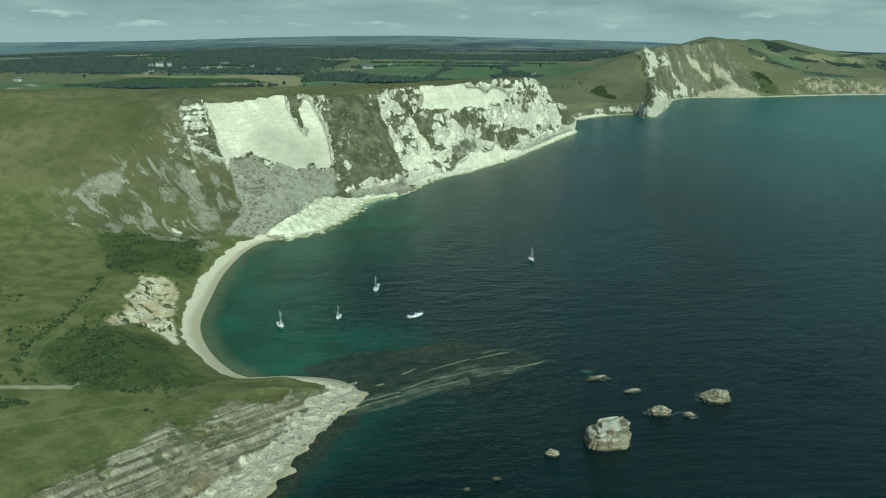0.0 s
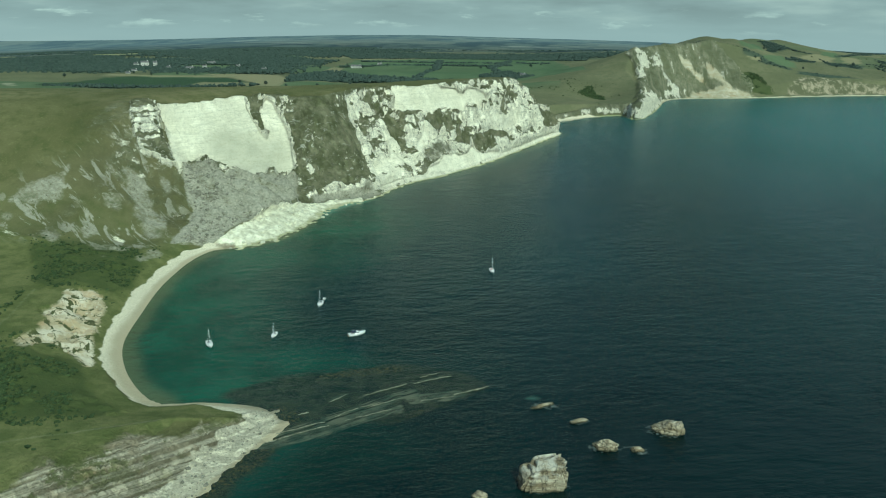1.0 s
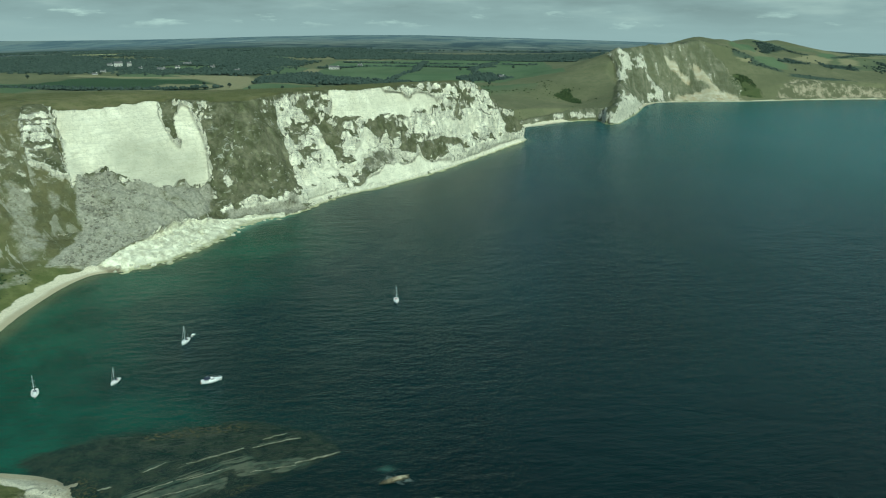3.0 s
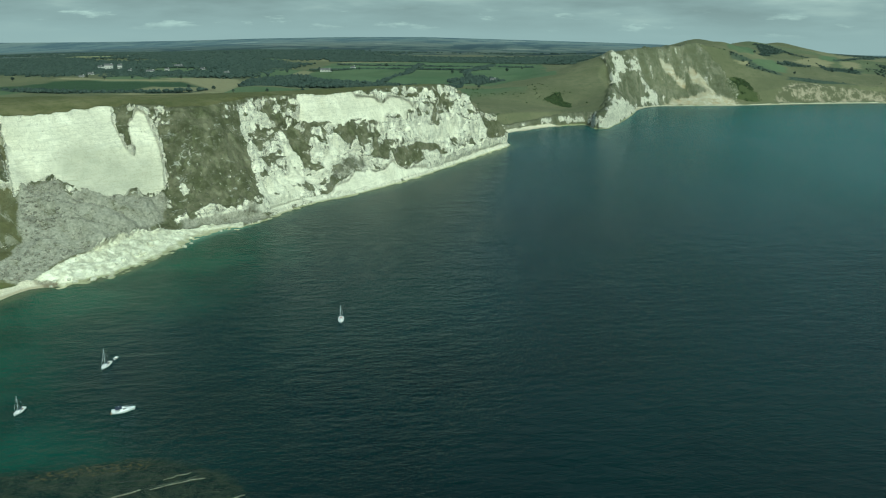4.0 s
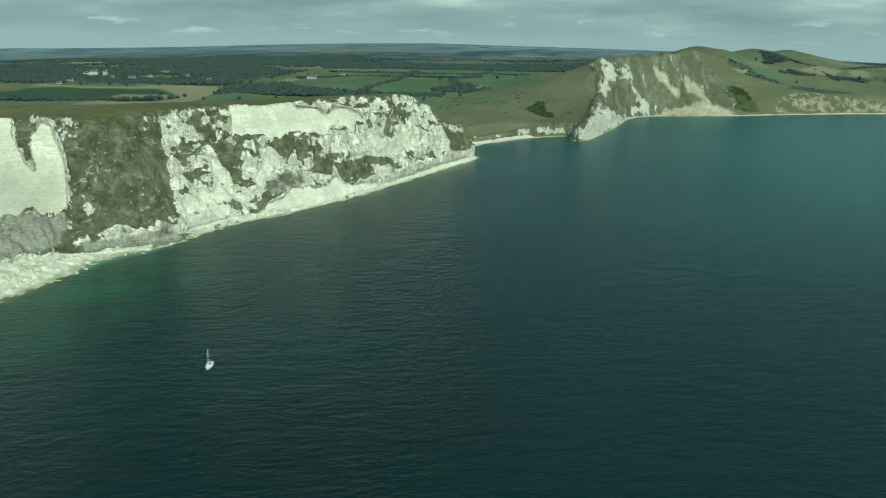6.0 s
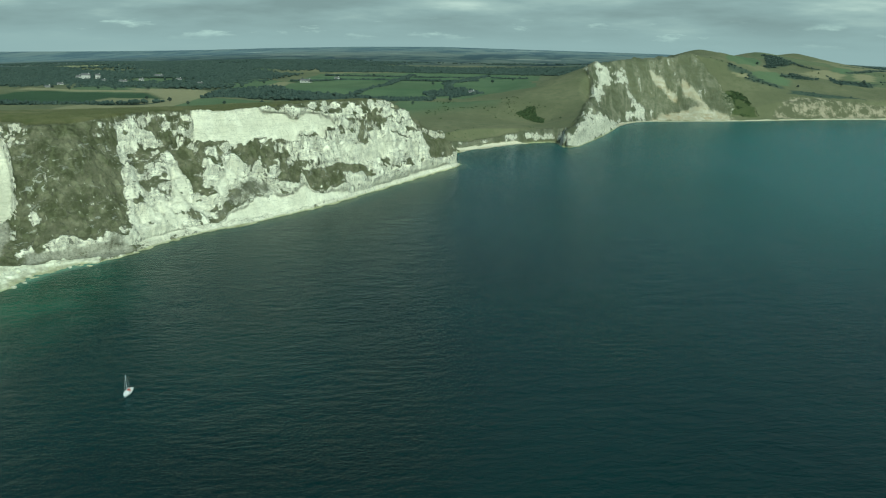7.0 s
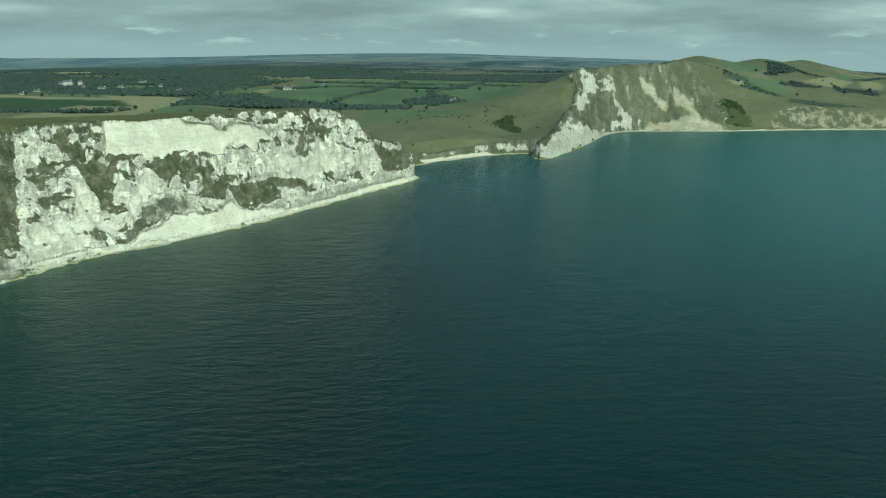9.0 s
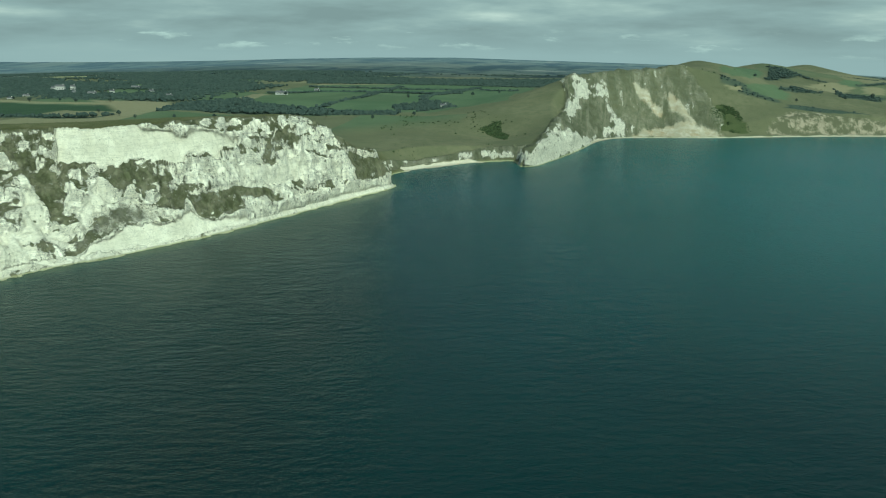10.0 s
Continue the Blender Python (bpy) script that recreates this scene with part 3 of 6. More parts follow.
area("clean", (-233, 602), (-238, 624), (-214, 648), (-184, 670), (-176, 646), (-164, 637), (-156, 635), (-163, 644), (-169, 655), (-167, 662), (-160, 665), (-144, 650), (-135, 631), (-149, 615), (-158, 593), (-174, 585), (-186, 588), (-194, 589), (-203, 585), (-203, 564), (-211, 573), (-220, 588))
area("front", (271, 1423), (330, 1500), (399, 1590), (438, 1545), (460, 1500), (485, 1443), (473, 1400), (328, 1340), (265, 1180), (229, 1115))
area("dark_crop", (-655, 1398), (-450, 1400), (-354, 1285), (-420, 1240), (-560, 1225), (-720, 1240))
area("scree", (-204, 580), (-193, 589), (-178, 583), (-159, 595), (-136, 630), (-125, 609), (-135, 567), (-145, 537), (-153, 518), (-165, 501), (-177, 490), (-181, 506), (-181, 525), (-184, 543), (-193, 550), (-202, 563))
area("toe", (-159, 502), (-153, 516), (-145, 536), (-139, 558), (-123, 595), (-100, 629), (-81, 638), (-76, 630), (-100, 580), (-105, 560), (-118, 520), (-138, 498))
area("head", (250, 1412), (289, 1438), (310, 1429), (319, 1398), (331, 1386), (301, 1298), (275, 1186), (236, 1105), (212, 1134), (229, 1154), (251, 1246), (262, 1364))
area("head", (293, 1384), (315, 1415), (357, 1396), (337, 1355), (308, 1320))
area("red", (545, 1440), (552, 1450), (570, 1472), (600, 1488), (641, 1483), (719, 1492), (900, 1524), (1300, 1590), (1300, 1556), (900, 1494), (714, 1462), (606, 1440), (540, 1416))
area("scrub", (-252, 452), (-204, 479), (-178, 448), (-175, 401), (-184, 402), (-209, 385))
area("scrub", (-195, 285), (-195, 302), (-179, 316), (-150, 317), (-133, 293), (-110, 280), (-126, 261), (-156, 252), (-181, 264))
area("field", (-270, 1447), (-281, 1590), (-318, 1954), (-171, 2041), (145, 2062), (183, 1379), (117, 1388), (75, 1347), (10, 1380), (-121, 1391))
area("stubble", (-985, 2340), (-870, 2400), (-850, 2460), (-940, 2440))
area("stubble", (-690, 1408), (-450, 1412), (-440, 1440), (-690, 1436))
area("stubble", (-522, 1465), (-380, 1474), (-336, 1383), (-324, 1259), (-344, 1255), (-379, 1326), (-459, 1420))
area("field", (526, 1541), (587, 1620), (602, 1577), (583, 1524), (533, 1517))
area("field", (492, 1580), (603, 1962), (609, 1807), (548, 1600), (510, 1562))
area("field", (700, 1760), (760, 1850), (800, 1880), (775, 1800))
area("stubble", (666, 1741), (731, 1823), (759, 1778), (707, 1700))
area("stubble", (782, 1807), (824, 1819), (793, 1722), (761, 1733))
area("stubble", (494, 1531), (518, 1534), (522, 1523), (504, 1521))
# Notch beside the fin: dark turf, with the fin's shadow painted in.
area("bare", (-179, 654), (-176, 656), (-169, 662), (-162, 650), (-156, 638), (-160, 637), (-165, 638), (-173, 643))
area("bare", (-150, 676), (-110, 720), (-105, 727), (-101, 712), (-89, 690), (-76, 668), (-97, 643), (-126, 620), (-136, 636), (-142, 649), (-150, 658))
area("bare", (-121, 610), (-115, 608), (-116, 603), (-133, 611), (-143, 620), (-137, 627), (-129, 621))
area("pale", (-149, 672), (-145, 673), (-141, 668), (-143, 668), (-146, 670))
area("pale", (-130, 645), (-127, 646), (-121, 641), (-121, 635), (-124, 634), (-128, 639))
area("mottled", (-104, 676), (-96, 703), (-89, 689), (-96, 670), (-101, 669))
area("mottled", (-248, 592), (-233, 601), (-220, 581), (-211, 571), (-204, 567), (-218, 565), (-228, 562), (-236, 569))
area("platform", (-120, 618), (-96, 640), (-72, 662), (-66, 656), (-80, 630), (-93, 627), (-105, 622), (-114, 606))
area("stained", (-195, 602), (-172, 627), (-157, 632), (-156, 640), (-146, 649), (-136, 635), (-144, 622), (-153, 598), (-166, 586), (-189, 588))
area("scar", (-286, 485), (-282, 499), (-265, 515), (-263, 524), (-260, 521), (-257, 508), (-254, 496), (-262, 492), (-266, 488), (-283, 483))
area("scar", (-254, 462), (-255, 470), (-240, 463), (-239, 455), (-250, 456))
area("scar", (-235, 546), (-231, 547), (-216, 538), (-205, 524), (-196, 522), (-188, 496), (-193, 487), (-212, 503), (-215, 506), (-220, 519), (-229, 527), (-230, 535))
area("scar", (-236, 511), (-227, 520), (-222, 509), (-231, 505))
area("scar", (-237, 485), (-232, 486), (-224, 483), (-226, 473), (-232, 476))
area("scar", (-218, 555), (-208, 555), (-200, 546), (-203, 539), (-212, 547))
area("scar", (-284, 478), (-275, 478), (-271, 470), (-278, 468))
area("foot", (-224, 466), (-209, 478), (-191, 483), (-182, 513), (-155, 502), (-169, 495), (-178, 467), (-184, 446), (-213, 450))
area("scree", (-196, 553), (-186, 540), (-181, 522), (-182, 504), (-180, 488), (-170, 497), (-157, 502), (-151, 512), (-164, 537), (-187, 556))
area("slipped", (-295, 480), (-285, 500), (-262, 530), (-250, 560), (-246, 590), (-228, 598), (-205, 566), (-190, 545), (-182, 515), (-180, 480), (-200, 470), (-235, 466), (-262, 455), (-285, 462))
area("chip", (-275, 459), (-274, 463), (-260, 456), (-259, 451))
area("chip", (-222, 488), (-220, 490), (-205, 484), (-213, 480))
area("chip", (-196, 528), (-187, 537), (-185, 534), (-194, 526))
area("sandstone", (-194, 385), (-189, 393), (-183, 400), (-177, 391), (-170, 382), (-165, 363), (-159, 344), (-147, 322), (-148, 317), (-157, 324), (-165, 329), (-169, 330), (-175, 317), (-185, 325), (-183, 336), (-186, 353), (-194, 362), (-190, 367), (-190, 373))
area("clean", (-73, 765), (-31, 796), (-28, 796), (-16, 812), (-9, 813), (2, 832), (11, 839), (21, 853), (12, 833), (0, 815), (-6, 803), (-11, 796), (-16, 791), (-28, 778), (-34, 768), (-42, 762), (-58, 759), (-70, 757))
area("pale", (-106, 718), (-104, 718), (-89, 693), (-72, 668), (-73, 666), (-90, 691), (-104, 715))
area("pale", (-84, 735), (-77, 736), (-65, 736), (-61, 731), (-62, 724), (-56, 731), (-45, 728), (-43, 719), (-57, 714), (-54, 702), (-65, 676), (-71, 666), (-77, 676), (-79, 703), (-71, 716), (-77, 727))
area("pale", (-46, 754), (-30, 762), (-29, 760), (-37, 748), (-39, 739), (-45, 728), (-51, 725), (-44, 749))
area("clean", (-33, 728), (-22, 752), (-11, 768), (-1, 780), (5, 794), (18, 807), (32, 830), (33, 827), (-7, 756), (-48, 704), (-55, 701), (-35, 721))
area("lobe", (-28, 760), (-23, 767), (-14, 774), (-1, 781), (-11, 768), (-22, 752), (-31, 738), (-34, 726), (-40, 719), (-39, 737), (-33, 752))
area("bare", (-98, 736), (-87, 750), (-73, 763), (-71, 758), (-81, 746), (-91, 738))
area("bare", (-88, 737), (-71, 756), (-66, 751), (-57, 748), (-57, 739), (-57, 734), (-60, 731), (-65, 736), (-76, 738))
area("bare", (-40, 763), (-30, 774), (-28, 778), (-12, 794), (-5, 800), (-13, 786), (-26, 772), (-27, 763), (-35, 761))
area("bare", (-13, 786), (2, 807), (4, 801), (-3, 784), (-14, 776))
area("bare", (13, 837), (21, 852), (36, 877), (35, 885), (46, 901), (50, 898), (39, 877), (37, 867), (30, 858), (22, 849), (15, 838))
area("bare", (16, 825), (24, 840), (35, 855), (44, 864), (44, 858), (35, 845), (24, 820), (18, 808), (7, 798), (1, 798), (8, 811))
area("bare", (49, 870), (61, 897), (70, 922), (79, 937), (79, 932), (65, 900), (52, 872))
area("bare", (72, 946), (81, 964), (93, 981), (85, 1056), (102, 976), (92, 957), (81, 938), (82, 948), (73, 942))
area("pale", (4, 812), (18, 838), (25, 851), (37, 867), (44, 884), (53, 901), (55, 898), (68, 924), (80, 949), (80, 940), (63, 907), (47, 873), (35, 855), (24, 841), (13, 824))
area("pale", (29, 833), (37, 849), (40, 849), (46, 862), (57, 883), (83, 939), (102, 973), (103, 969), (60, 885), (25, 816), (20, 811))
area("pale", (269, 1400), (273, 1417), (289, 1433), (301, 1428), (298, 1416), (283, 1399), (274, 1387))
area("pale", (253, 1348), (272, 1384), (282, 1379), (267, 1317), (253, 1284))
area("pale", (225, 1172), (241, 1189), (267, 1240), (281, 1261), (257, 1180), (243, 1148), (228, 1122))
area("pale", (319, 1411), (331, 1412), (342, 1397), (349, 1374), (353, 1359), (317, 1339), (277, 1200), (253, 1151), (270, 1222), (302, 1333), (322, 1377), (318, 1395))
area("pale", (411, 1510), (424, 1528), (435, 1516), (438, 1497), (451, 1474), (448, 1448), (433, 1463), (426, 1485), (422, 1504))
area("weathered", (279, 1387), (309, 1415), (325, 1398), (309, 1347), (278, 1276), (264, 1290))
area("scrub", (461, 1435), (467, 1463), (486, 1479), (497, 1476), (504, 1447), (515, 1431), (517, 1423), (477, 1412))
area("scrub", (156, 1255), (171, 1277), (179, 1281), (186, 1251), (197, 1237), (193, 1216), (176, 1236))
area("sandstone", (351, 1478), (361, 1488), (376, 1481), (393, 1465), (406, 1449), (400, 1440), (386, 1443), (371, 1450), (363, 1465))
area("sandstone", (401, 1483), (412, 1490), (425, 1469), (432, 1455), (451, 1426), (435, 1429), (420, 1450), (409, 1453))
area("sandstone", (346, 1364), (401, 1378), (474, 1396), (480, 1412), (448, 1426), (413, 1431), (376, 1402))


def within(ring, x, y):
    p = np.array(ring, float)
    box = (x > p[:, 0].min() - 1) & (x < p[:, 0].max() + 1) & (y > p[:, 1].min() - 1) & (y < p[:, 1].max() + 1)
    out = np.zeros(x.shape, bool)
    xs, ys = x[box], y[box]
    o = np.zeros(xs.shape, bool)
    for (ax, ay), (bx, by) in zip(p, np.roll(p, -1, 0)):
        if ay != by:
            o ^= ((ay > ys) != (by > ys)) & (xs < (bx - ax) * (ys - ay) / (by - ay) + ax)
    out[box] = o
    return out


def zone(name, x, y):
    out = np.zeros(x.shape, bool)
    for ring in PLAN[name]:
        out |= within(ring, x, y)
    return out.astype(float)


def line_distance(points, x, y):
    best = np.full(x.shape, 1e9)
    p = np.array(points, float)
    for (ax, ay), (bx, by) in zip(p, p[1:]):
        dx, dy = bx - ax, by - ay
        t = np.clip(((x - ax) * dx + (y - ay) * dy) / (dx * dx + dy * dy), 0, 1)
        best = np.minimum(best, np.hypot(x - ax - t * dx, y - ay - t * dy))
    return best


def near_line(points, x, y, wide):
    """1 on a line of that width, 0 away from it."""
    return 1 - step(wide * 0.4, wide * 0.9, line_distance(points, x, y))


# ---- the sheet of land ----
def ticks(*spans):
    """Grid lines: (from, to, spacing at from, spacing at to) for each span."""
    out = []
    for a, b, sa, sb in spans:
        v = a
        while v < b - 0.5 * sb:
            out.append(v)
            v += sa + (sb - sa) * (v - a) / (b - a)
    return np.array([*out, spans[-1][1]])


GX = ticks((-4200, -900, 160, 25), (-900, -340, 22, 5), (-340, -262, 3.0, 1.3), (-262, 115, 1.15, 1.15), (115, 480, 3.0, 4.0), (480, 1000, 6, 12), (1000, 3600, 16, 150))
GY = ticks((-260, 150, 40, 2.5), (150, 480, 1.5, 1.5), (480, 1000, 1.15, 1.15), (1000, 1560, 2.6, 3.6), (1560, 2300, 7, 14), (2300, 4900, 16, 110))
X, Y = (g.ravel() for g in np.meshgrid(GX, GY))
D, R = coast_at(X, Y)
Z = height(X, Y, D, R)

# Relief: gullied chalk, stepped ledges, lumpy slips, rolling turf.
jag = 3.2 * fbm(X, Y, 14.0, 5, 21, 0.6) * (1 - 0.5 * step(740, 800, Y) * (Y < 1050))
m_clean = zone("clean", X + jag, Y - jag)
m_scree = zone("scree", X + jag, Y + jag)
m_scar = zone("scar", X + 1.2 * jag, Y + 1.2 * jag)
m_foot = zone("foot", X + 2 * jag, Y + 2 * jag) * step(-0.25, 0.25, fbm(X, Y, 12.0, 3, 24))
m_lobe = zone("lobe", X + 0.6 * jag, Y - 0.6 * jag)
m_platform = zone("platform", X + 0.5 * jag, Y - 0.5 * jag)
m_bare = np.maximum(zone("bare", X + jag, Y - jag), zone("weathered", X + 2 * jag, Y - 2 * jag))
m_pale = zone("pale", X + 0.8 * jag, Y - 0.8 * jag)
m_pale = np.maximum(m_pale, near_line([(-105, 717), (-97, 702), (-86, 686), (-73, 667)], X + 0.25 * jag, Y, 3.0))
m_mottled = zone("mottled", X + jag, Y - jag)
m_stained = zone("stained", X + jag, Y - jag)
m_front = zone("front", X + 2 * jag, Y + 2 * jag)
m_dark = zone("dark_crop", X, Y)
m_toe = np.maximum(zone("toe", X + jag, Y + jag), 0.75 * zone("chip", X + 1.5 * jag, Y - 1.5 * jag))
m_sand = zone("sandstone", X + np.where(Y > 1000, 0.9, 1.6) * jag, Y - 1.6 * jag) * np.where(Y > 1000, 0.74, 0.85)
m_head = zone("head", X + 2 * jag, Y - 2 * jag)
m_red = zone("red", X + 3 * jag, Y)
m_scrub = zone("scrub", X + 3 * jag, Y - 3 * jag)
top = land(X, Y)
m_clean *= np.clip((top - Z) / 1.5, 0, 1)


def calm(v, weight, times):
    """The grid's values evened out where the weight is 1."""
    g, w = v.reshape(len(GY), len(GX)).copy(), weight.reshape(len(GY), len(GX))[1:-1, 1:-1]
    for _ in range(times):
        mean = (g[:-2, 1:-1] + g[2:, 1:-1] + g[1:-1, :-2] + g[1:-1, 2:]) / 4
        g[1:-1, 1:-1] += w * (mean - g[1:-1, 1:-1])
    return g.ravel()


Z = calm(Z, zone("clean", X, Y) * (top - Z > 2.5) * (Y < 1000), 30)
main = step(985, 1010, R) * (1 - step(1560, 1600, R)) * (D < 150) * (D > 0)
slips = 0.50 * (Y > 455) * (Y < 640) * step(-300, -250, X) * (R < 1000) * (R > 880) * (D > 14) * step(-0.1, 0.3, fbm(X, Y, 38.0, 3, 23))
west = step(930, 960, R) * (1 - step(985, 1010, R)) * (D < 140) * (D > 0) * step(-250, -225, X)
m_face = np.maximum(np.maximum(main, 0.55 * west) * np.clip((top - Z) / 3.0, 0, 1) * step(1.5, 4, Z), np.maximum(m_clean, m_head))
m_face = np.maximum(m_face, np.maximum(slips, 0.55 * m_front))
m_face = np.maximum(m_face, np.maximum(0.9 * m_mottled, 0.8 * m_lobe))
m_scree = np.maximum(m_scree, np.maximum(np.maximum(0.56 * m_scar, 0.54 * m_foot), np.maximum(0.55 * m_lobe, 0.75 * m_platform)))
shore = (R > 975) * (R < 1560) * (D > -8) * (Z < 4.5)
m_face = np.maximum(m_face, shore)
m_face = np.maximum(m_face, ((R > 1580) & (R < 1790) & (D > 0) & (D < 16) & (Z > 3)) * 1.0)
LEDGE_R = [run_of(*p) for p in ((-150, 60), (-100, 160), (-77, 215), (-71, 236), (-64, 258), (-57, 277), (-54, 292))]
LEDGE_D = [46, 46, 44, 38, 31, 24, 12]
m_ledge = step(380, 440, R) * (1 - step(690, 705, R)) * (D > 0) * (1 - step(-5, 5, D - np.interp(R, LEDGE_R, LEDGE_D) + 17 * fbm(X, Y, 20.0, 5, 31, 0.6))) * (Y < 304)
wide = np.interp(R, [560, 660, 690, 730, 770, 810, 930, 960, 1600, 1690, 1712, 1950, 1990, 2400], [14, 15, 13, 4.5, 8, 9.5, 9.5, 5, 8, 7, -6, -6, 4, 4])
m_beach = ((R < 965) | (R > 1600)) * (D > -6) * (1 - step(-1.0, 1.5, D - wide - np.where(R < 690, 5.0, 3.0) * fbm(X, Y, 9.0, 3, 8)))
m_wet = 0.85 * (1 - step(0.4, 1.0, (D + 1.0 * fbm(X, Y, 10.0, 2, 9)) / np.interp(R, [690, 720, 820, 930, 960], [3, 8, 7, 4, 3])))
m_field = np.zeros_like(X)

rough = np.clip(m_face - m_toe, 0, 1) * (1 - 0.8 * m_lobe)
gully = 1 - 2.2 * np.abs(fbm(R + 0.12 * X, Z * 0.30, 26.0, 6, 41, 0.58))
crag = 1 - 2.4 * np.abs(fbm(X + 1.3 * Z, Y - 1.1 * Z, 30.0, 6, 47, 0.62))
shelf = fbm(R * 0.35 + 0.3 * Z, Z, 14.0, 5, 49, 0.6)
push = rough * (1 - 0.87 * m_clean) * (3.8 * gully + 4.8 * crag + 6.0 * shelf) * step(3, 10, Z) * (1 - step(140, 160, D)) * (1 - 0.55 * m_bare)
push += rough * (1 - m_clean) * (1 - 0.5 * m_bare) * 1.3 * (1 - 2.6 * np.abs(fbm(X + 0.9 * Z, Y - 0.8 * Z, 11.0, 4, 48, 0.62))) * step(3, 10, Z) * (Y < 1050)
push += m_clean * np.where(Y < 700, 2.2, 0.8) * fbm(0.5 * R, Z * 2.4, 12.0, 5, 43, 0.6)
push = np.clip(push, -8.0, 9.0)
TREAD = 15.0
turn = Z / TREAD + 0.022 * R + 1.1 * fbm(R, Z * 0.6, 46.0, 3, 44) + 0.30 * fbm(X, Y, 11.0, 3, 45)
terrace = 0.80 * TREAD / (2 * np.pi) * np.sin(2 * np.pi * turn) * (main + 0.6 * west) * (1 - m_clean) * (1 - m_lobe) * (1 - 0.65 * m_bare) * step(5, 12, Z) * np.clip((top - Z) / 8.0, 0, 1)
nx = np.interp(R, RUN, np.gradient(COAST[:, 1], RUN))
ny = -np.interp(R, RUN, np.gradient(COAST[:, 0], RUN))
XX, YY = X + nx * push * 0.55, Y + ny * push * 0.55
ZZ = Z + push * 0.55 * np.clip(rough, 0, 1) * step(3, 9, Z) + terrace
ZZ += m_scree * (1.6 * fbm(X, Y, 7.0, 4, 51, 0.65) + 0.8 * fbm(X, Y, 24.0, 2, 52))
ZZ = np.where(m_platform > 0.5, np.maximum(ZZ, 1.6 + 0.5 * fbm(X, Y, 6.0, 3, 57)), ZZ)
ZZ += m_toe * 1.5 * np.abs(fbm(X, Y, 5.0, 3, 53, 0.6))
ZZ += m_sand * np.where(Y > 1000, 0.3, 1.0) * (4.6 * fbm(X, Y, 12.0, 5, 54, 0.66) - 1.5 * step(0.1, 0.3, fbm(X, Y, 9.0, 2, 56)))
across, down = 0.94 * X + 0.35 * Y, 0.94 * Y - 0.35 * X
ribs = 1 - 2.3 * np.abs(fbm(across, down * 0.25, 34.0, 4, 58, 0.58))
ZZ += np.maximum(m_front, m_head) * (Y > 1050) * step(4, 16, Z) * np.clip((top + 6 - Z) / 8.0, 0.25, 1) * (5.5 * ribs + 2.2 * fbm(across, down * 0.5, 12.0, 3, 59))
ZZ += m_red * 3.0 * fbm(X, Y, 22.0, 3, 55) * step(2, 8, Z)
stair = (-0.75 * X + 0.58 * Y + 0.27 * Z + 2.5 * fbm(X, Y, 34.0, 3, 61)) / 4.2
ZZ += m_ledge * step(2.0, 4.0, D) * (1.9 * (stair - np.floor(stair) - 0.5) + 0.5 * fbm(X, Y, 6.0, 3, 62) + 0.9 * fbm(X * 1.0, Y * 0.4, 14.0, 3, 63)) * step(1, 3, Z)
inland = step(12, 60, D) * (1 - rough) * (1 - m_scree)
ZZ += inland * (1.1 * fbm(X, Y, 45.0, 4, 71) + 0.25 * fbm(X, Y, 6.0, 2, 72) + 3.5 * step(1080, 1200, Y) * fbm(X, Y, 95.0, 3, 73)) * (1 - step(1500, 2500, Y))
m_tuft = step(10, 20, D) * (1 - rough) * step(0.15, 0.45, fbm(X, Y, 5.5, 3, 75)) * np.maximum(m_scrub, 0.15) * (np.abs(X) < 600) * (Y < 1000)
ZZ += 1.3 * m_tuft

ZZ += 1.0 * fbm(X, Y, 7.0, 4, 64, 0.6) * np.exp(-np.abs(D) / 7.0) * ((R < 690) & (R > 200) | (R > 975) & (R < 1780))
PATHS = [[(-420, 238), (-188, 250), (-161, 255)], [(-209, 384), (-201, 349), (-195, 312), (-195, 291), (-189, 274), (-169, 256), (-161, 255)],
         [(-300, 190), (-170, 222), (-120, 252), (-95, 272)], [(-780, 1150), (-745, 1225), (-790, 1290)]]
m_path = np.maximum.reduce([a * near_line(p, X, Y, w) for p, w, a in zip(PATHS, (2.4, 2.0, 1.8, 9.0), (1.0, 0.36, 0.40, 0.9))])

# Fields of the vale: a patchwork of crops, stubble and pasture.
cell = 150.0
fx, fy = X + 40 * fbm(X, Y, 400.0, 2, 81), Y * 0.8 + 40 * fbm(X, Y, 400.0, 2, 82)
pick = vnoise(np.floor(fx / cell) * 7.7 + 0.5, np.floor(fy / cell) * 3.3 + 0.5, 83)
vale = step(880, 1100, Y - 0.3 * X) * step(120, 200, D)
m_green = zone("field", X, Y)
m_field = np.clip(m_green * (0.85 + 0.15 * pick) + vale * (1 - m_green) * (pick > 0.15) * np.where(X > 180, 0.35 * step(520, 640, X), 0.75), 0, 1)
heath = step(2150, 2300, Y) * step(0.05, 0.35, fbm(X * 0.5, Y * 1.5, 300.0, 3, 86))
m_stub = np.clip(0.55 * heath + zone("stubble", X, Y) + vale * (1 - m_green) * (pick < np.where(X > 500, -0.2, -0.66)) * np.where(X > 500, 0.45, 0.8) * (Y < 2400), 0, 1)
m_lush = step(640, 700, R) * (1 - step(930, 950, R)) * (1 - step(20, 45, Z)) * (D > 8) + 0.35 * (Y > 1000) * (X < 60) + 0.9 * (R < 690) * (D > 30) + 0.5 * (1 - step(330, 640, Y)) * (X < -150)

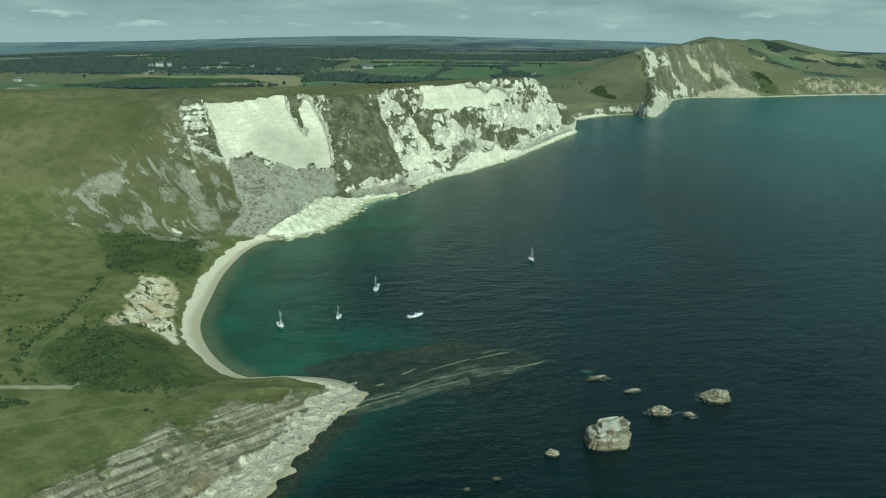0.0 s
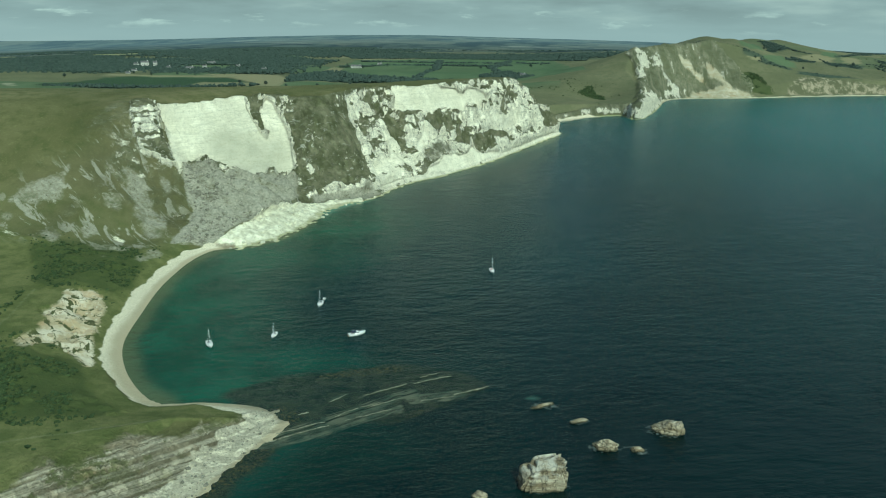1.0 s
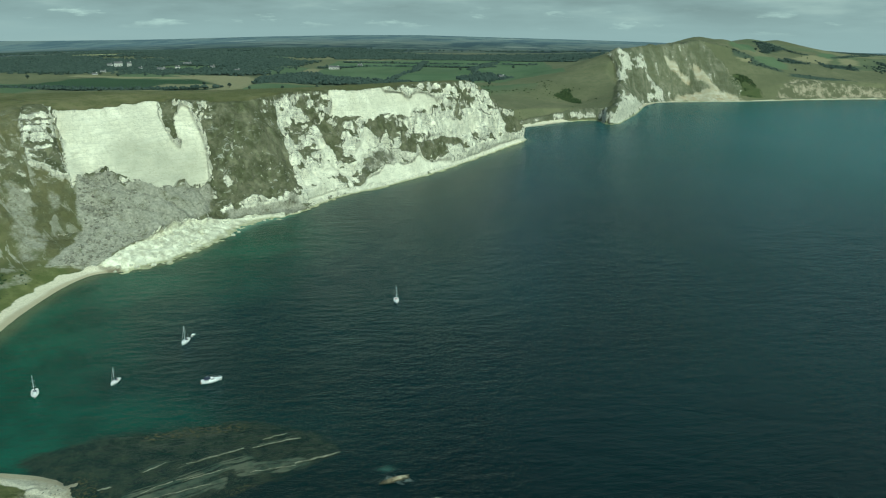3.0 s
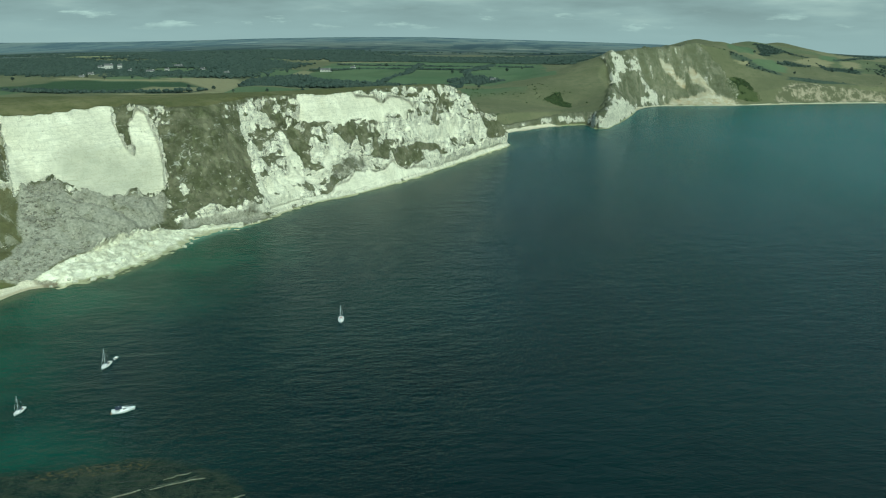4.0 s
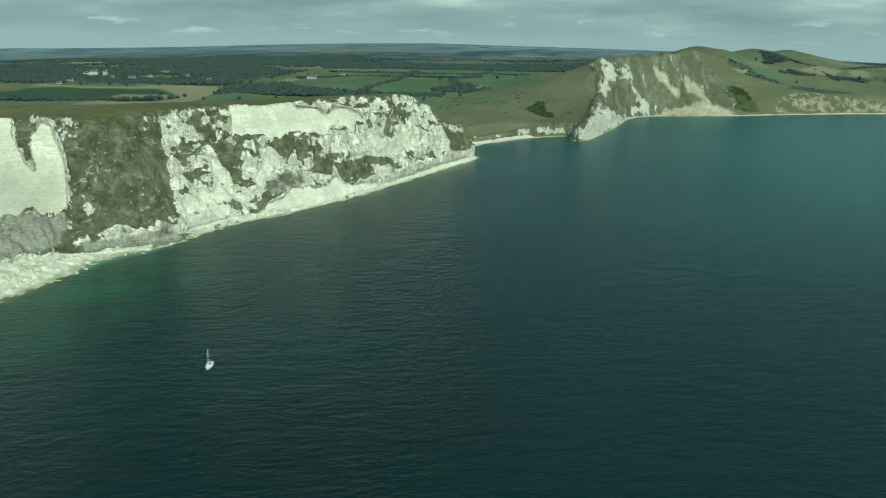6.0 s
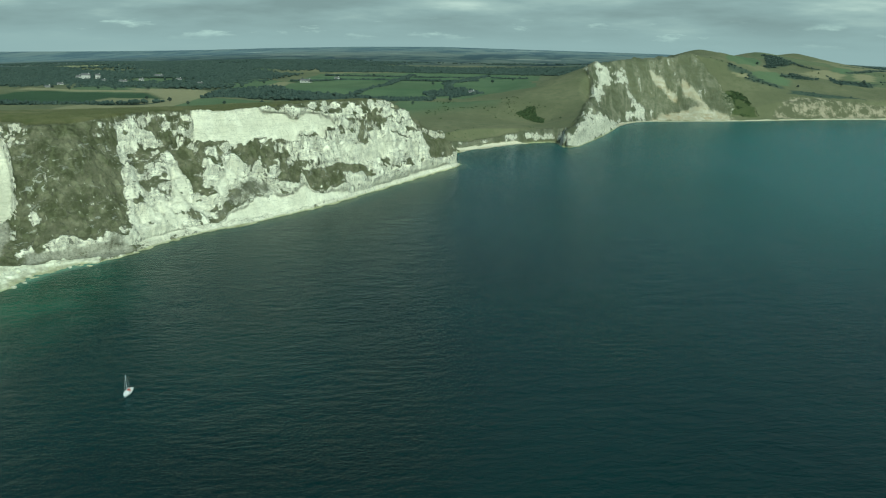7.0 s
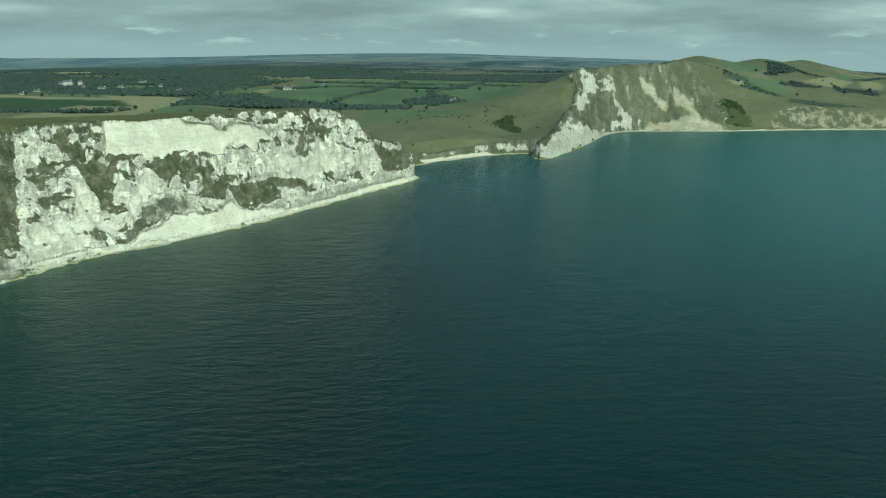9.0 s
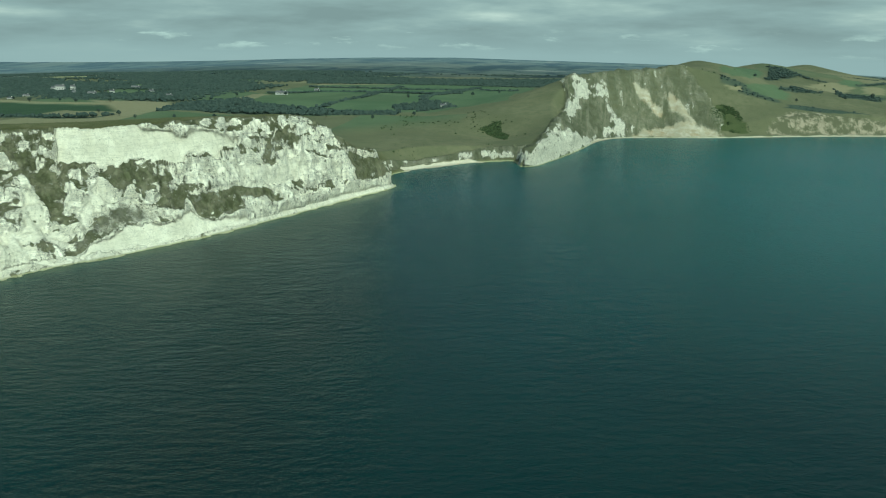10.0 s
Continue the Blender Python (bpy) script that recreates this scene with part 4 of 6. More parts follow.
WOODS = [[(-345, 1450), (-284, 1570), (-213, 1465), (-60, 1385), (40, 1372), (30, 1330), (-206, 1340), (-330, 1330)],
         [(4, 1477), (44, 1541), (115, 1440), (85, 1400), (19, 1400)], [(-640, 1258), (-560, 1240), (-420, 1250), (-352, 1290), (-356, 1272), (-420, 1228), (-560, 1215), (-700, 1230)],
         [(-330, 2010), (-150, 2060), (260, 2070), (300, 2180), (-400, 2200)],
         [(641, 1940), (673, 1925), (683, 1857), (646, 1790), (590, 1690)], [(589, 1616), (634, 1672), (682, 1670), (661, 1630), (612, 1604), (583, 1587)], [(727, 1709), (791, 1698), (756, 1640), (700, 1638)],
         [(585, 1508), (621, 1517), (722, 1506), (900, 1540), (900, 1530), (719, 1495), (642, 1490), (585, 1490)], [(773, 1812), (900, 1960), (1000, 2000), (863, 1886), (779, 1796)]]
HEDGES = [[(-300, 1700), (-150, 1760), (60, 1740)], [(-120, 1400), (-90, 1620), (-110, 1980)], [(-290, 1900), (0, 1880), (150, 1900)], [(60, 1380), (20, 1600), (60, 1990)],
          [(522, 1520), (545, 1515), (566, 1513)], [(683, 1857), (696, 1826), (716, 1808)], [(495, 1539), (519, 1539), (528, 1521)],
          [(700, 1640), (720, 1760)], [(840, 1640), (860, 1800)]]


def wooded(x, y):
    """How thickly trees stand at a place, 0 to 1."""
    w = np.zeros(x.shape)
    for ring in WOODS:
        w = np.maximum(w, within(ring, x + 12 * fbm(x, y, 60.0, 2, 101), y))
    for line in HEDGES:
        w = np.maximum(w, 0.9 * near_line(line, x, y, 11.0))
    west_wood = step(330, 430, -x) * step(1450, 1540, y) * step(-0.30, 0.05, fbm(x, y * 1.6, 320.0, 3, 102) + 0.1)
    north = step(2080, 2200, y - 0.05 * x) * step(-0.12, 0.12, fbm(x * 0.6, y * 1.6, 420.0, 4, 103) + 0.10 * (y < 2300)) * (1 - step(300, 420, x))
    east = step(780, 860, x) * step(0.10, 0.20, fbm(x * 0.6, y * 1.5, 130.0, 3, 104)) * step(1560, 1620, y)
    clear = 1 - zone("stubble", x, y)
    return np.maximum(w, np.maximum(west_wood, np.maximum(north, east))) * clear


m_wood = wooded(X, Y) * (D > 40) * (Y > 1100)
m_wood = np.maximum(m_wood, 0.85 * step(2050, 2120, Y - 0.03 * X) * (1 - m_stub) * (X < 620))
even = (Y < 1000) * 1.0
m_slip = zone("slipped", X + 3 * jag, Y + 3 * jag)
m_slip = calm(m_slip, even, 30)
m_stained = calm(m_stained, even, 60)
m_scree, m_sand, m_toe, m_ledge = calm(m_scree, even, 3), calm(m_sand, even, 4), calm(m_toe, even, 4), calm(m_ledge, even, 10)
m_pale, m_sand, m_front, m_head, m_red = (calm(v, (Y > 1000) * 1.0, 3) for v in (m_pale, m_sand, m_front, m_head, m_red))
m_pale, m_bare, m_lobe, m_scrub = calm(m_pale, even, 3), calm(m_bare, even, 3), calm(m_lobe, even, 2), calm(m_scrub, even, 16)
P3 = np.stack([XX, YY, ZZ], -1).reshape(len(GY), len(GX), 3)
up = np.cross(np.gradient(P3, axis=1), np.gradient(P3, axis=0))
up = (up[..., 2] / np.linalg.norm(up, axis=-1)).ravel()
m_steep = np.clip((0.54 - up) / 0.30, -1.0, 1.0)
FIELDS = {"face": m_face, "clean": 0.26 * m_clean + np.where(Y > 1050, 0.075, 0.19) * m_pale * (1 - m_clean) - 0.150 * m_bare * (1 - m_pale) * (1 - m_clean) - 0.004 * main * (1 - m_bare) * (Y < 1050) + 0.034 * m_head - 0.030 * m_front * (1 - m_head) * (1 - m_pale) + 0.15 * shore * (1 - m_platform) - 0.03 * slips, "scree": m_scree * (1 - m_toe), "toe": m_toe, "sandstone": m_sand, "ledge": m_ledge,
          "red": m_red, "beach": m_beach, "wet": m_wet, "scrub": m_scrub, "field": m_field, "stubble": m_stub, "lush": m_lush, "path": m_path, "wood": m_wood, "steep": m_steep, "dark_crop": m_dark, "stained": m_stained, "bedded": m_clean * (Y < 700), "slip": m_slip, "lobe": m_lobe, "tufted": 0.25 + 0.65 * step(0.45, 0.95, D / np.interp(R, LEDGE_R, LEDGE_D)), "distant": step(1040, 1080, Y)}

NXG, NYG = len(GX), len(GY)
IDX = np.arange(NXG * NYG).reshape(NYG, NXG)
QUADS = np.stack([IDX[:-1, :-1], IDX[:-1, 1:], IDX[1:, 1:], IDX[1:, :-1]], -1).reshape(-1, 4)
QUADS = QUADS[(ZZ[QUADS].max(1) > -2.5) | (D[QUADS].min(1) > 0)]


def sheet(name, xyz, quads, material, fields=None, smooth=True):
    """A mesh from arrays, with named masks on its points."""
    used, back = np.unique(quads, return_inverse=True)
    me = bpy.data.meshes.new(name)
    me.vertices.add(len(used))
    me.vertices.foreach_set("co", (UNIT * xyz[used]).astype(np.float32).ravel())
    me.loops.add(quads.size)
    me.loops.foreach_set("vertex_index", back.reshape(-1).astype(np.int32))
    me.polygons.add(len(quads))
    me.polygons.foreach_set("loop_start", (np.arange(len(quads)) * quads.shape[1]).astype(np.int32))
    me.update(calc_edges=True)
    me.polygons.foreach_set("use_smooth", np.full(len(quads), smooth))
    for key, values in (fields or {}).items():
        a = me.attributes.new(key, "FLOAT", "POINT")
        a.data.foreach_set("value", values[used].astype(np.float32))
    me.materials.append(material)
    return new(name, me)


XYZ = np.stack([XX, YY, ZZ], -1)
mid = QUADS[:, 0]
is_beach = (m_beach[mid] > 0.5) & (R[mid] < 965)
is_far_beach = (m_beach[mid] > 0.5) & (R[mid] > 1600)
is_toe = m_toe[mid] > 0.5
is_cliff = (np.maximum(m_face, m_scree)[mid] > 0.5) & (R[mid] < 1590) & (R[mid] > 925) & ~is_toe & ~is_beach
is_head = (np.maximum(m_face, np.maximum(m_red, m_sand))[mid] > 0.5) & (R[mid] >= 1590) & ~is_far_beach
is_ledge = (m_ledge[mid] > 0.5) & ~is_beach
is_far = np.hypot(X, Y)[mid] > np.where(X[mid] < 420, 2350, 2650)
rest = ~(is_beach | is_far_beach | is_toe | is_cliff | is_head | is_ledge | is_far)
for name, pickd, label, cat in (
    ("ground", rest, "rolling green and olive downland turf with farmland behind", "ground"),
    ("chalk_cliff", is_cliff, "high white chalk cliff with hanging turf and grey scree", "cliff"),
    ("headland_cliff", is_head, "far chalk and clay headland cliff with landslip scars", "cliff"),
    ("ledge_cliff", is_ledge, "low grey-brown cliff of bedded limestone ledges", "cliff"),
    ("chalk_boulders", is_toe, "bright white chalk boulders at the cliff foot", "boulders"),
    ("beach", is_beach, "pale shingle beach curving round the bay", "beach"),
    ("far_beach", is_far_beach, "narrow pale beach under the far headland", "beach"),
):
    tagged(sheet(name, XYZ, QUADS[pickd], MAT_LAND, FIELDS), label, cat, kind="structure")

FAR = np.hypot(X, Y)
# The first mask sets how much imitation haze glows on the land.
far_fields = {"haze_glow": 0.35 * step(2100, 2700, FAR) + 0.65 * step(2700, 4700, FAR), "pale": step(0.46, 0.52, fbm(X * 0.55, Y * 1.3, 230.0, 3, 87)), "open": step(0.02, 0.14, fbm(X * 0.8, Y * 0.6, 260.0, 4, 88))}
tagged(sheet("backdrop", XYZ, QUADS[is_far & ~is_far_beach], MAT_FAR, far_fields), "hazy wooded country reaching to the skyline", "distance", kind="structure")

# ---- the sea ----
SX = ticks((-700, -200, 60, 8), (-200, 140, 1.6, 1.6), (140, 500, 6, 14), (500, 4200, 20, 300))
SY = ticks((-500, 120, 60, 8), (120, 360, 1.6, 1.6), (360, 720, 2.5, 2.5), (720, 1000, 4, 5), (1000, 1600, 8, 14), (1600, 2600, 30, 90))
sx, sy = (g.ravel() for g in np.meshgrid(SX, SY))
sd, sr = coast_at(sx, sy)
off = -sd
beach_off = line_distance(COAST_BAY[11:] + COAST_CLIFF[:2], sx, sy)
s_bay = 1 - step(4, 120, beach_off + 20 * fbm(sx, sy, 34.0, 4, 91))
# Shallow water inshore; farther out and east, sky sheen painted into the colour.
s_shallow_sheen = np.clip(0.25 * (1 - step(0, 25, off)) + 0.11 * (1 - step(60, 300, beach_off)) * step(300, 350, sy) + 0.09 * step(330, 520, sy) + 0.04 * step(60, 180, sx) * (1 - step(330, 520, sy)) + 0.40 * step(480, 1200, sy) + 0.50 * step(130, 520, sx) * step(500, 900, sy), 0, 1)
s_bank = 0.8 * (1 - step(1, 12, beach_off + 2.5 * fbm(sx, sy, 20.0, 2, 92))) + 0.55 * (sr > 975) * (sr < 1560) * (1 - step(0, 16, off + 7 * fbm(sx, sy, 26.0, 3, 90)))
s_milky = step(1040, 1080, sr) * (1 - step(1112, 1130, sr)) * (1 - step(2, 12, off)) + 0.10 * (sr > 1600) * (1 - step(0, 14, off))
REEF = [(-66, 290), (-89, 310), (-80, 317), (-66, 327), (-46, 333), (-31, 341), (-15, 346), (-3, 345), (11, 340), (27, 328), (14, 313), (4, 306), (-10, 293), (-29, 291), (-40, 283), (-55, 270)]
SHELVES = [([(-58, 275), (-45, 281), (-35, 289), (-24, 298), (-12, 305)], 6.5), ([(-61, 276), (-38, 293), (-27, 303), (-17, 311), (-6, 319)], 4.5), ([(-4, 313), (5, 316), (14, 319)], 5.5), ([(-6, 327), (10, 336)], 3.0),
           ([(-26, 314), (-9, 326)], 3.0), ([(-39, 308), (-34, 316)], 2.0)]
ROCKS = [(46.2, 258.8, 9.5, 6.5), (97, 297.5, 8, 5), (71.5, 283.5, 6.5, 4), (83.3, 282.5, 4, 3), (24.5, 249.5, 4, 3), (49.5, 312.5, 6, 3), (63.3, 301.5, 5, 2.5)]
s_foam = np.zeros_like(sx)
for rx, ry, a, c in ROCKS:
    q = np.hypot((sx - rx) / a, (sy - ry) / c)
    s_foam = np.maximum(s_foam, 0.36 * (1 - step(0.75, 1.25, q + 0.3 * fbm(sx, sy, 4.0, 2, 95))))
jx = 6 * fbm(sx, sy, 22.0, 4, 93)
s_milky = s_milky + 0.25 * (1 - step(0.4, 1.2, np.hypot((sx - 45.5) / 3.2, (sy - 318.5) / 1.8)))
s_shelf = np.maximum.reduce([near_line(p, sx + 1.2 * fbm(sx, sy, 6.0, 3, 97), sy + 1.2 * fbm(sx, sy, 6.0, 3, 98), w) for p, w in SHELVES])
s_kelp = within([(-50, 330), (-33, 340), (-15, 348), (-8, 342), (-30, 333), (-46, 327)], sx + jx, sy + jx) * 1.0
s_kelp = np.maximum(s_kelp, within([(-13, 294), (-5, 300), (0, 307), (14, 312), (8, 303), (-5, 293)], sx + jx, sy + jx) * 0.8)
s_kelp = np.maximum(s_kelp, 0.9 * (1 - step(3, 10, off + 4 * fbm(sx, sy, 9.0, 3, 99))) * (sr < 690))
s_reef = within(REEF, sx + jx, sy + jx).astype(float)
s_reef = np.maximum(s_reef, (1 - step(4, 13, off + 6 * fbm(sx, sy, 12.0, 3, 94))) * (sr < 690) * 0.9)
soft_reef = s_reef.reshape(len(SY), len(SX)).copy()
for _ in range(6):
    soft_reef[1:-1, 1:-1] = (soft_reef[:-2, 1:-1] + soft_reef[2:, 1:-1] + soft_reef[1:-1, :-2] + soft_reef[1:-1, 2:]) / 4
s_reef = soft_reef.ravel()
quads = np.arange(len(SX) * len(SY)).reshape(len(SY), len(SX))
quads = np.stack([quads[:-1, :-1], quads[:-1, 1:], quads[1:, 1:], quads[1:, :-1]], -1).reshape(-1, 4)
quads = quads[sd[quads].min(1) < 30]
sea = sheet("sea", np.stack([sx, sy, 0 * sx], -1), quads, MAT_SEA, {"bay": s_bay, "shallow_sheen": s_shallow_sheen, "bank": s_bank, "milky": np.clip(s_milky, 0, 1), "reef": s_reef, "shelf": s_shelf, "kelp": s_kelp, "foam": s_foam})
tagged(sea, "dark teal sea with small wind ripples, turquoise near the beach", "sea", kind="structure")


# ---- helpers for things ----
rng = np.random.default_rng(7)


def ground_at(x, y):
    """Height of the plain land at plan places (arrays), before its fine relief."""
    x, y = np.asarray(x, float), np.asarray(y, float)
    d, r = coast_at(x, y)
    return height(x, y, d, r), d, r


def sheet_at(x, y):
    """Height of the finished sheet of land at plan places, from its grid."""
    i = np.clip(np.searchsorted(GX, x) - 1, 0, NXG - 2)
    j = np.clip(np.searchsorted(GY, y) - 1, 0, NYG - 2)
    u, v = (x - GX[i]) / (GX[i + 1] - GX[i]), (y - GY[j]) / (GY[j + 1] - GY[j])
    g = ZZ.reshape(NYG, NXG)
    return (g[j, i] * (1 - u) + g[j, i + 1] * u) * (1 - v) + (g[j + 1, i] * (1 - u) + g[j + 1, i + 1] * u) * v


def part(name, bm, material, parent=None, label="", smooth=False):
    me = bpy.data.meshes.new(name)
    bm.normal_update()
    for f in bm.faces:
        f.smooth = smooth
    bm.to_mesh(me)
    bm.free()
    me.materials.append(material)
    ob = new(name, me)
    ob.parent = parent
    return tagged(ob, label)


def base(name, m):
    ob = new(name)
    ob.matrix_basis = m
    return ob


PHI = (1 + 5**0.5) / 2
ICO_V = np.array([(-1, PHI, 0), (1, PHI, 0), (-1, -PHI, 0), (1, -PHI, 0), (0, -1, PHI), (0, 1, PHI), (0, -1, -PHI), (0, 1, -PHI), (PHI, 0, -1), (PHI, 0, 1), (-PHI, 0, -1), (-PHI, 0, 1)]) / math.hypot(1, PHI)
ICO_F = np.array([(0, 11, 5), (0, 5, 1), (0, 1, 7), (0, 7, 10), (0, 10, 11), (1, 5, 9), (5, 11, 4), (11, 10, 2), (10, 7, 6), (7, 1, 8), (3, 9, 4), (3, 4, 2), (3, 2, 6), (3, 6, 8), (3, 8, 9), (4, 9, 5), (2, 4, 11), (6, 2, 10), (8, 6, 7), (9, 8, 1)])


def lumps(name, x, y, z, wide, tall, material, jitter=0.35, smooth=False, sink=0.25):
    """Many small uneven lumps in one mesh; sizes are full width and height."""
    n = len(x)
    turn = rng.uniform(0, 2 * math.pi, n)
    v = ICO_V[None] * (1 + jitter * rng.uniform(-1, 1, (n, 12, 1)))
    c, s = np.cos(turn)[:, None], np.sin(turn)[:, None]
    oval = rng.uniform(0.75, 1.3, n)[:, None]
    vx, vy = v[..., 0] * wide[:, None] / 2 * oval, v[..., 1] * wide[:, None] / 2 / oval
    px = x[:, None] + c * vx - s * vy
    py = y[:, None] + s * vx + c * vy
    pz = z[:, None] + (v[..., 2] + 1 - 2 * sink) * tall[:, None] / 2
    xyz = np.stack([px, py, pz], -1).reshape(-1, 3)
    tris = (ICO_F[None] + 12 * np.arange(n)[:, None, None]).reshape(-1, 3)
    return sheet(name, xyz, tris, material, smooth=smooth)


def plain_material(name, a, b, scale=0.6, rough=0.85, bump=0.0, island=0.0, spec=0.2):
    k = Nodes(name)
    col = k.mix(k.range(k.noise(scale, 5, 0.62), 0.32, 0.68), a, b)
    if island:
        geo = k.n.new("ShaderNodeNewGeometry")
        col = k.mix(k.math("MULTIPLY", geo.outputs["Random Per Island"], island), col, tuple(0.4 * v for v in a))
    if bump:
        k.bump(k.noise(scale * 2, 5, 0.65), 0.6, bump)
    return k.done(col, rough, spec)


# Leaves of the vale carry a blue-grey haze in their colour.
MAT_HAZED_TREE = plain_material("hazed_tree_leaves", (0.038, 0.056, 0.048), (0.068, 0.090, 0.072), 0.12, 0.8, 0.5, 0.25, 0.1)
MAT_BUSH = plain_material("bush_leaves", (0.028, 0.050, 0.018), (0.075, 0.100, 0.036), 0.8, 0.8, 0.4, 0.5, 0.2)
MAT_CHALK = plain_material("chalk_block", (0.54, 0.52, 0.38), (0.82, 0.79, 0.63), 0.5, 0.95, 0.3, 0.3, 0.05)
MAT_BLOCK = plain_material("grey_block", (0.20, 0.19, 0.145), (0.42, 0.40, 0.32), 0.5, 0.95, 0.3, 0.5, 0.05)


def rock_material():
    k = Nodes("sea_rock_stone")
    fine, mid = k.noise(1.1, 6, 0.65), k.noise(0.28, 5, 0.6)
    bed = k.noise(0.6, 4, 0.6, (0.15, 0.15, 1.6))
    col = k.mix(k.range(bed, 0.40, 0.60), (0.20, 0.160, 0.098), (0.43, 0.375, 0.265))
    col = k.mix(k.math("MULTIPLY", k.range(fine, 0.52, 0.68), 0.7), col, (0.10, 0.082, 0.050))
    crack = k.math("ABSOLUTE", k.math("SUBTRACT", k.noise(0.35, 5, 0.6, (1, 1, 0.4)), 0.5))
    col = k.mix(k.range(crack, 0.03, 0.0), col, (0.06, 0.05, 0.032))
    sep = k.n.new("ShaderNodeSeparateXYZ")
    k.l.new(k.pos, sep.inputs[0])
    guano = k.math("MULTIPLY", k.range(sep.outputs[2], 2.0, 6.5), k.range(mid, 0.42, 0.62))
    col = k.mix(k.math("MULTIPLY", guano, 0.55), col, (0.66, 0.64, 0.56))
    tide = k.range(k.math("ADD", sep.outputs[2], fine), 0.7, 1.2)
    col = k.mix(tide, (0.045, 0.042, 0.025), col)
    k.bump(k.math("ADD", fine, bed), 0.8, 0.5)
    return k.done(col, 0.85, 0.25)


def slab_material():
    k = Nodes("wet_ledge_stone")
    fine, mid = k.noise(1.2, 5, 0.62), k.noise(0.3, 5, 0.62)
    col = k.mix(k.range(mid, 0.38, 0.64), (0.12, 0.115, 0.075), (0.30, 0.28, 0.20))
    col = k.mix(k.range(fine, 0.48, 0.68), col, (0.035, 0.042, 0.024))
    k.bump(fine, 0.6, 0.3)
    return k.done(col, 0.7, 0.3)


MAT_ROCK, MAT_SLAB = rock_material(), slab_material()

# ---- woods and hedges of the vale ----
def scatter(n, box, want):
    x, y = rng.uniform(box[0], box[1], n), rng.uniform(box[2], box[3], n)
    keep = want(x, y) > rng.uniform(0, 1, n)
    return x[keep], y[keep]


def add_woods():
    sets = [scatter(62000, (-1100, 900, 1150, 2250), wooded), scatter(12000, (-1500, 1300, 2200, 2640), wooded)]
    lines = []
    for line in HEDGES:
        p = np.array(line, float)
        for a, b in zip(p, p[1:]):
            n = int(np.hypot(*(b - a)) / 2.2)
            t = rng.uniform(0, 1, n)[:, None]
            lines.append(a + (b - a) * t + rng.normal(0, 1.6, (n, 2)))
    hx, hy = np.vstack(lines).T
    x = np.r_[sets[0][0], sets[1][0], hx]
    y = np.r_[sets[0][1], sets[1][1], hy]
    z, d, r = ground_at(x, y)
    ok = (d > 45) & ~within([(-330, 1300), (200, 1180), (330, 1440), (120, 1480), (20, 1300)], x, y) | (np.arange(len(x)) >= len(x) - len(hx))
    x, y, z = x[ok], y[ok], z[ok]
    far = np.clip((y - 1200) / 1800, 0, 1)
    wide = rng.uniform(3.5, 7.5, len(x)) * (1 + 0.7 * far) * np.where(x > 450, 0.6, 1)
    tall = rng.uniform(4.0, 7.0, len(x)) * (1 - 0.45 * far) * np.where(x > 450, 0.55, 1)
    small = np.arange(len(x)) >= len(x) - len(hx)
    wide, tall = np.where(small, wide * 0.65, wide), np.where(small, tall * 0.6, tall)
    return tagged(lumps("woodland", x, y, z, wide, tall, MAT_HAZED_TREE), "dark broadleaf woods and hedgerows across the vale", "woodland", kind="stuff")


add_woods()


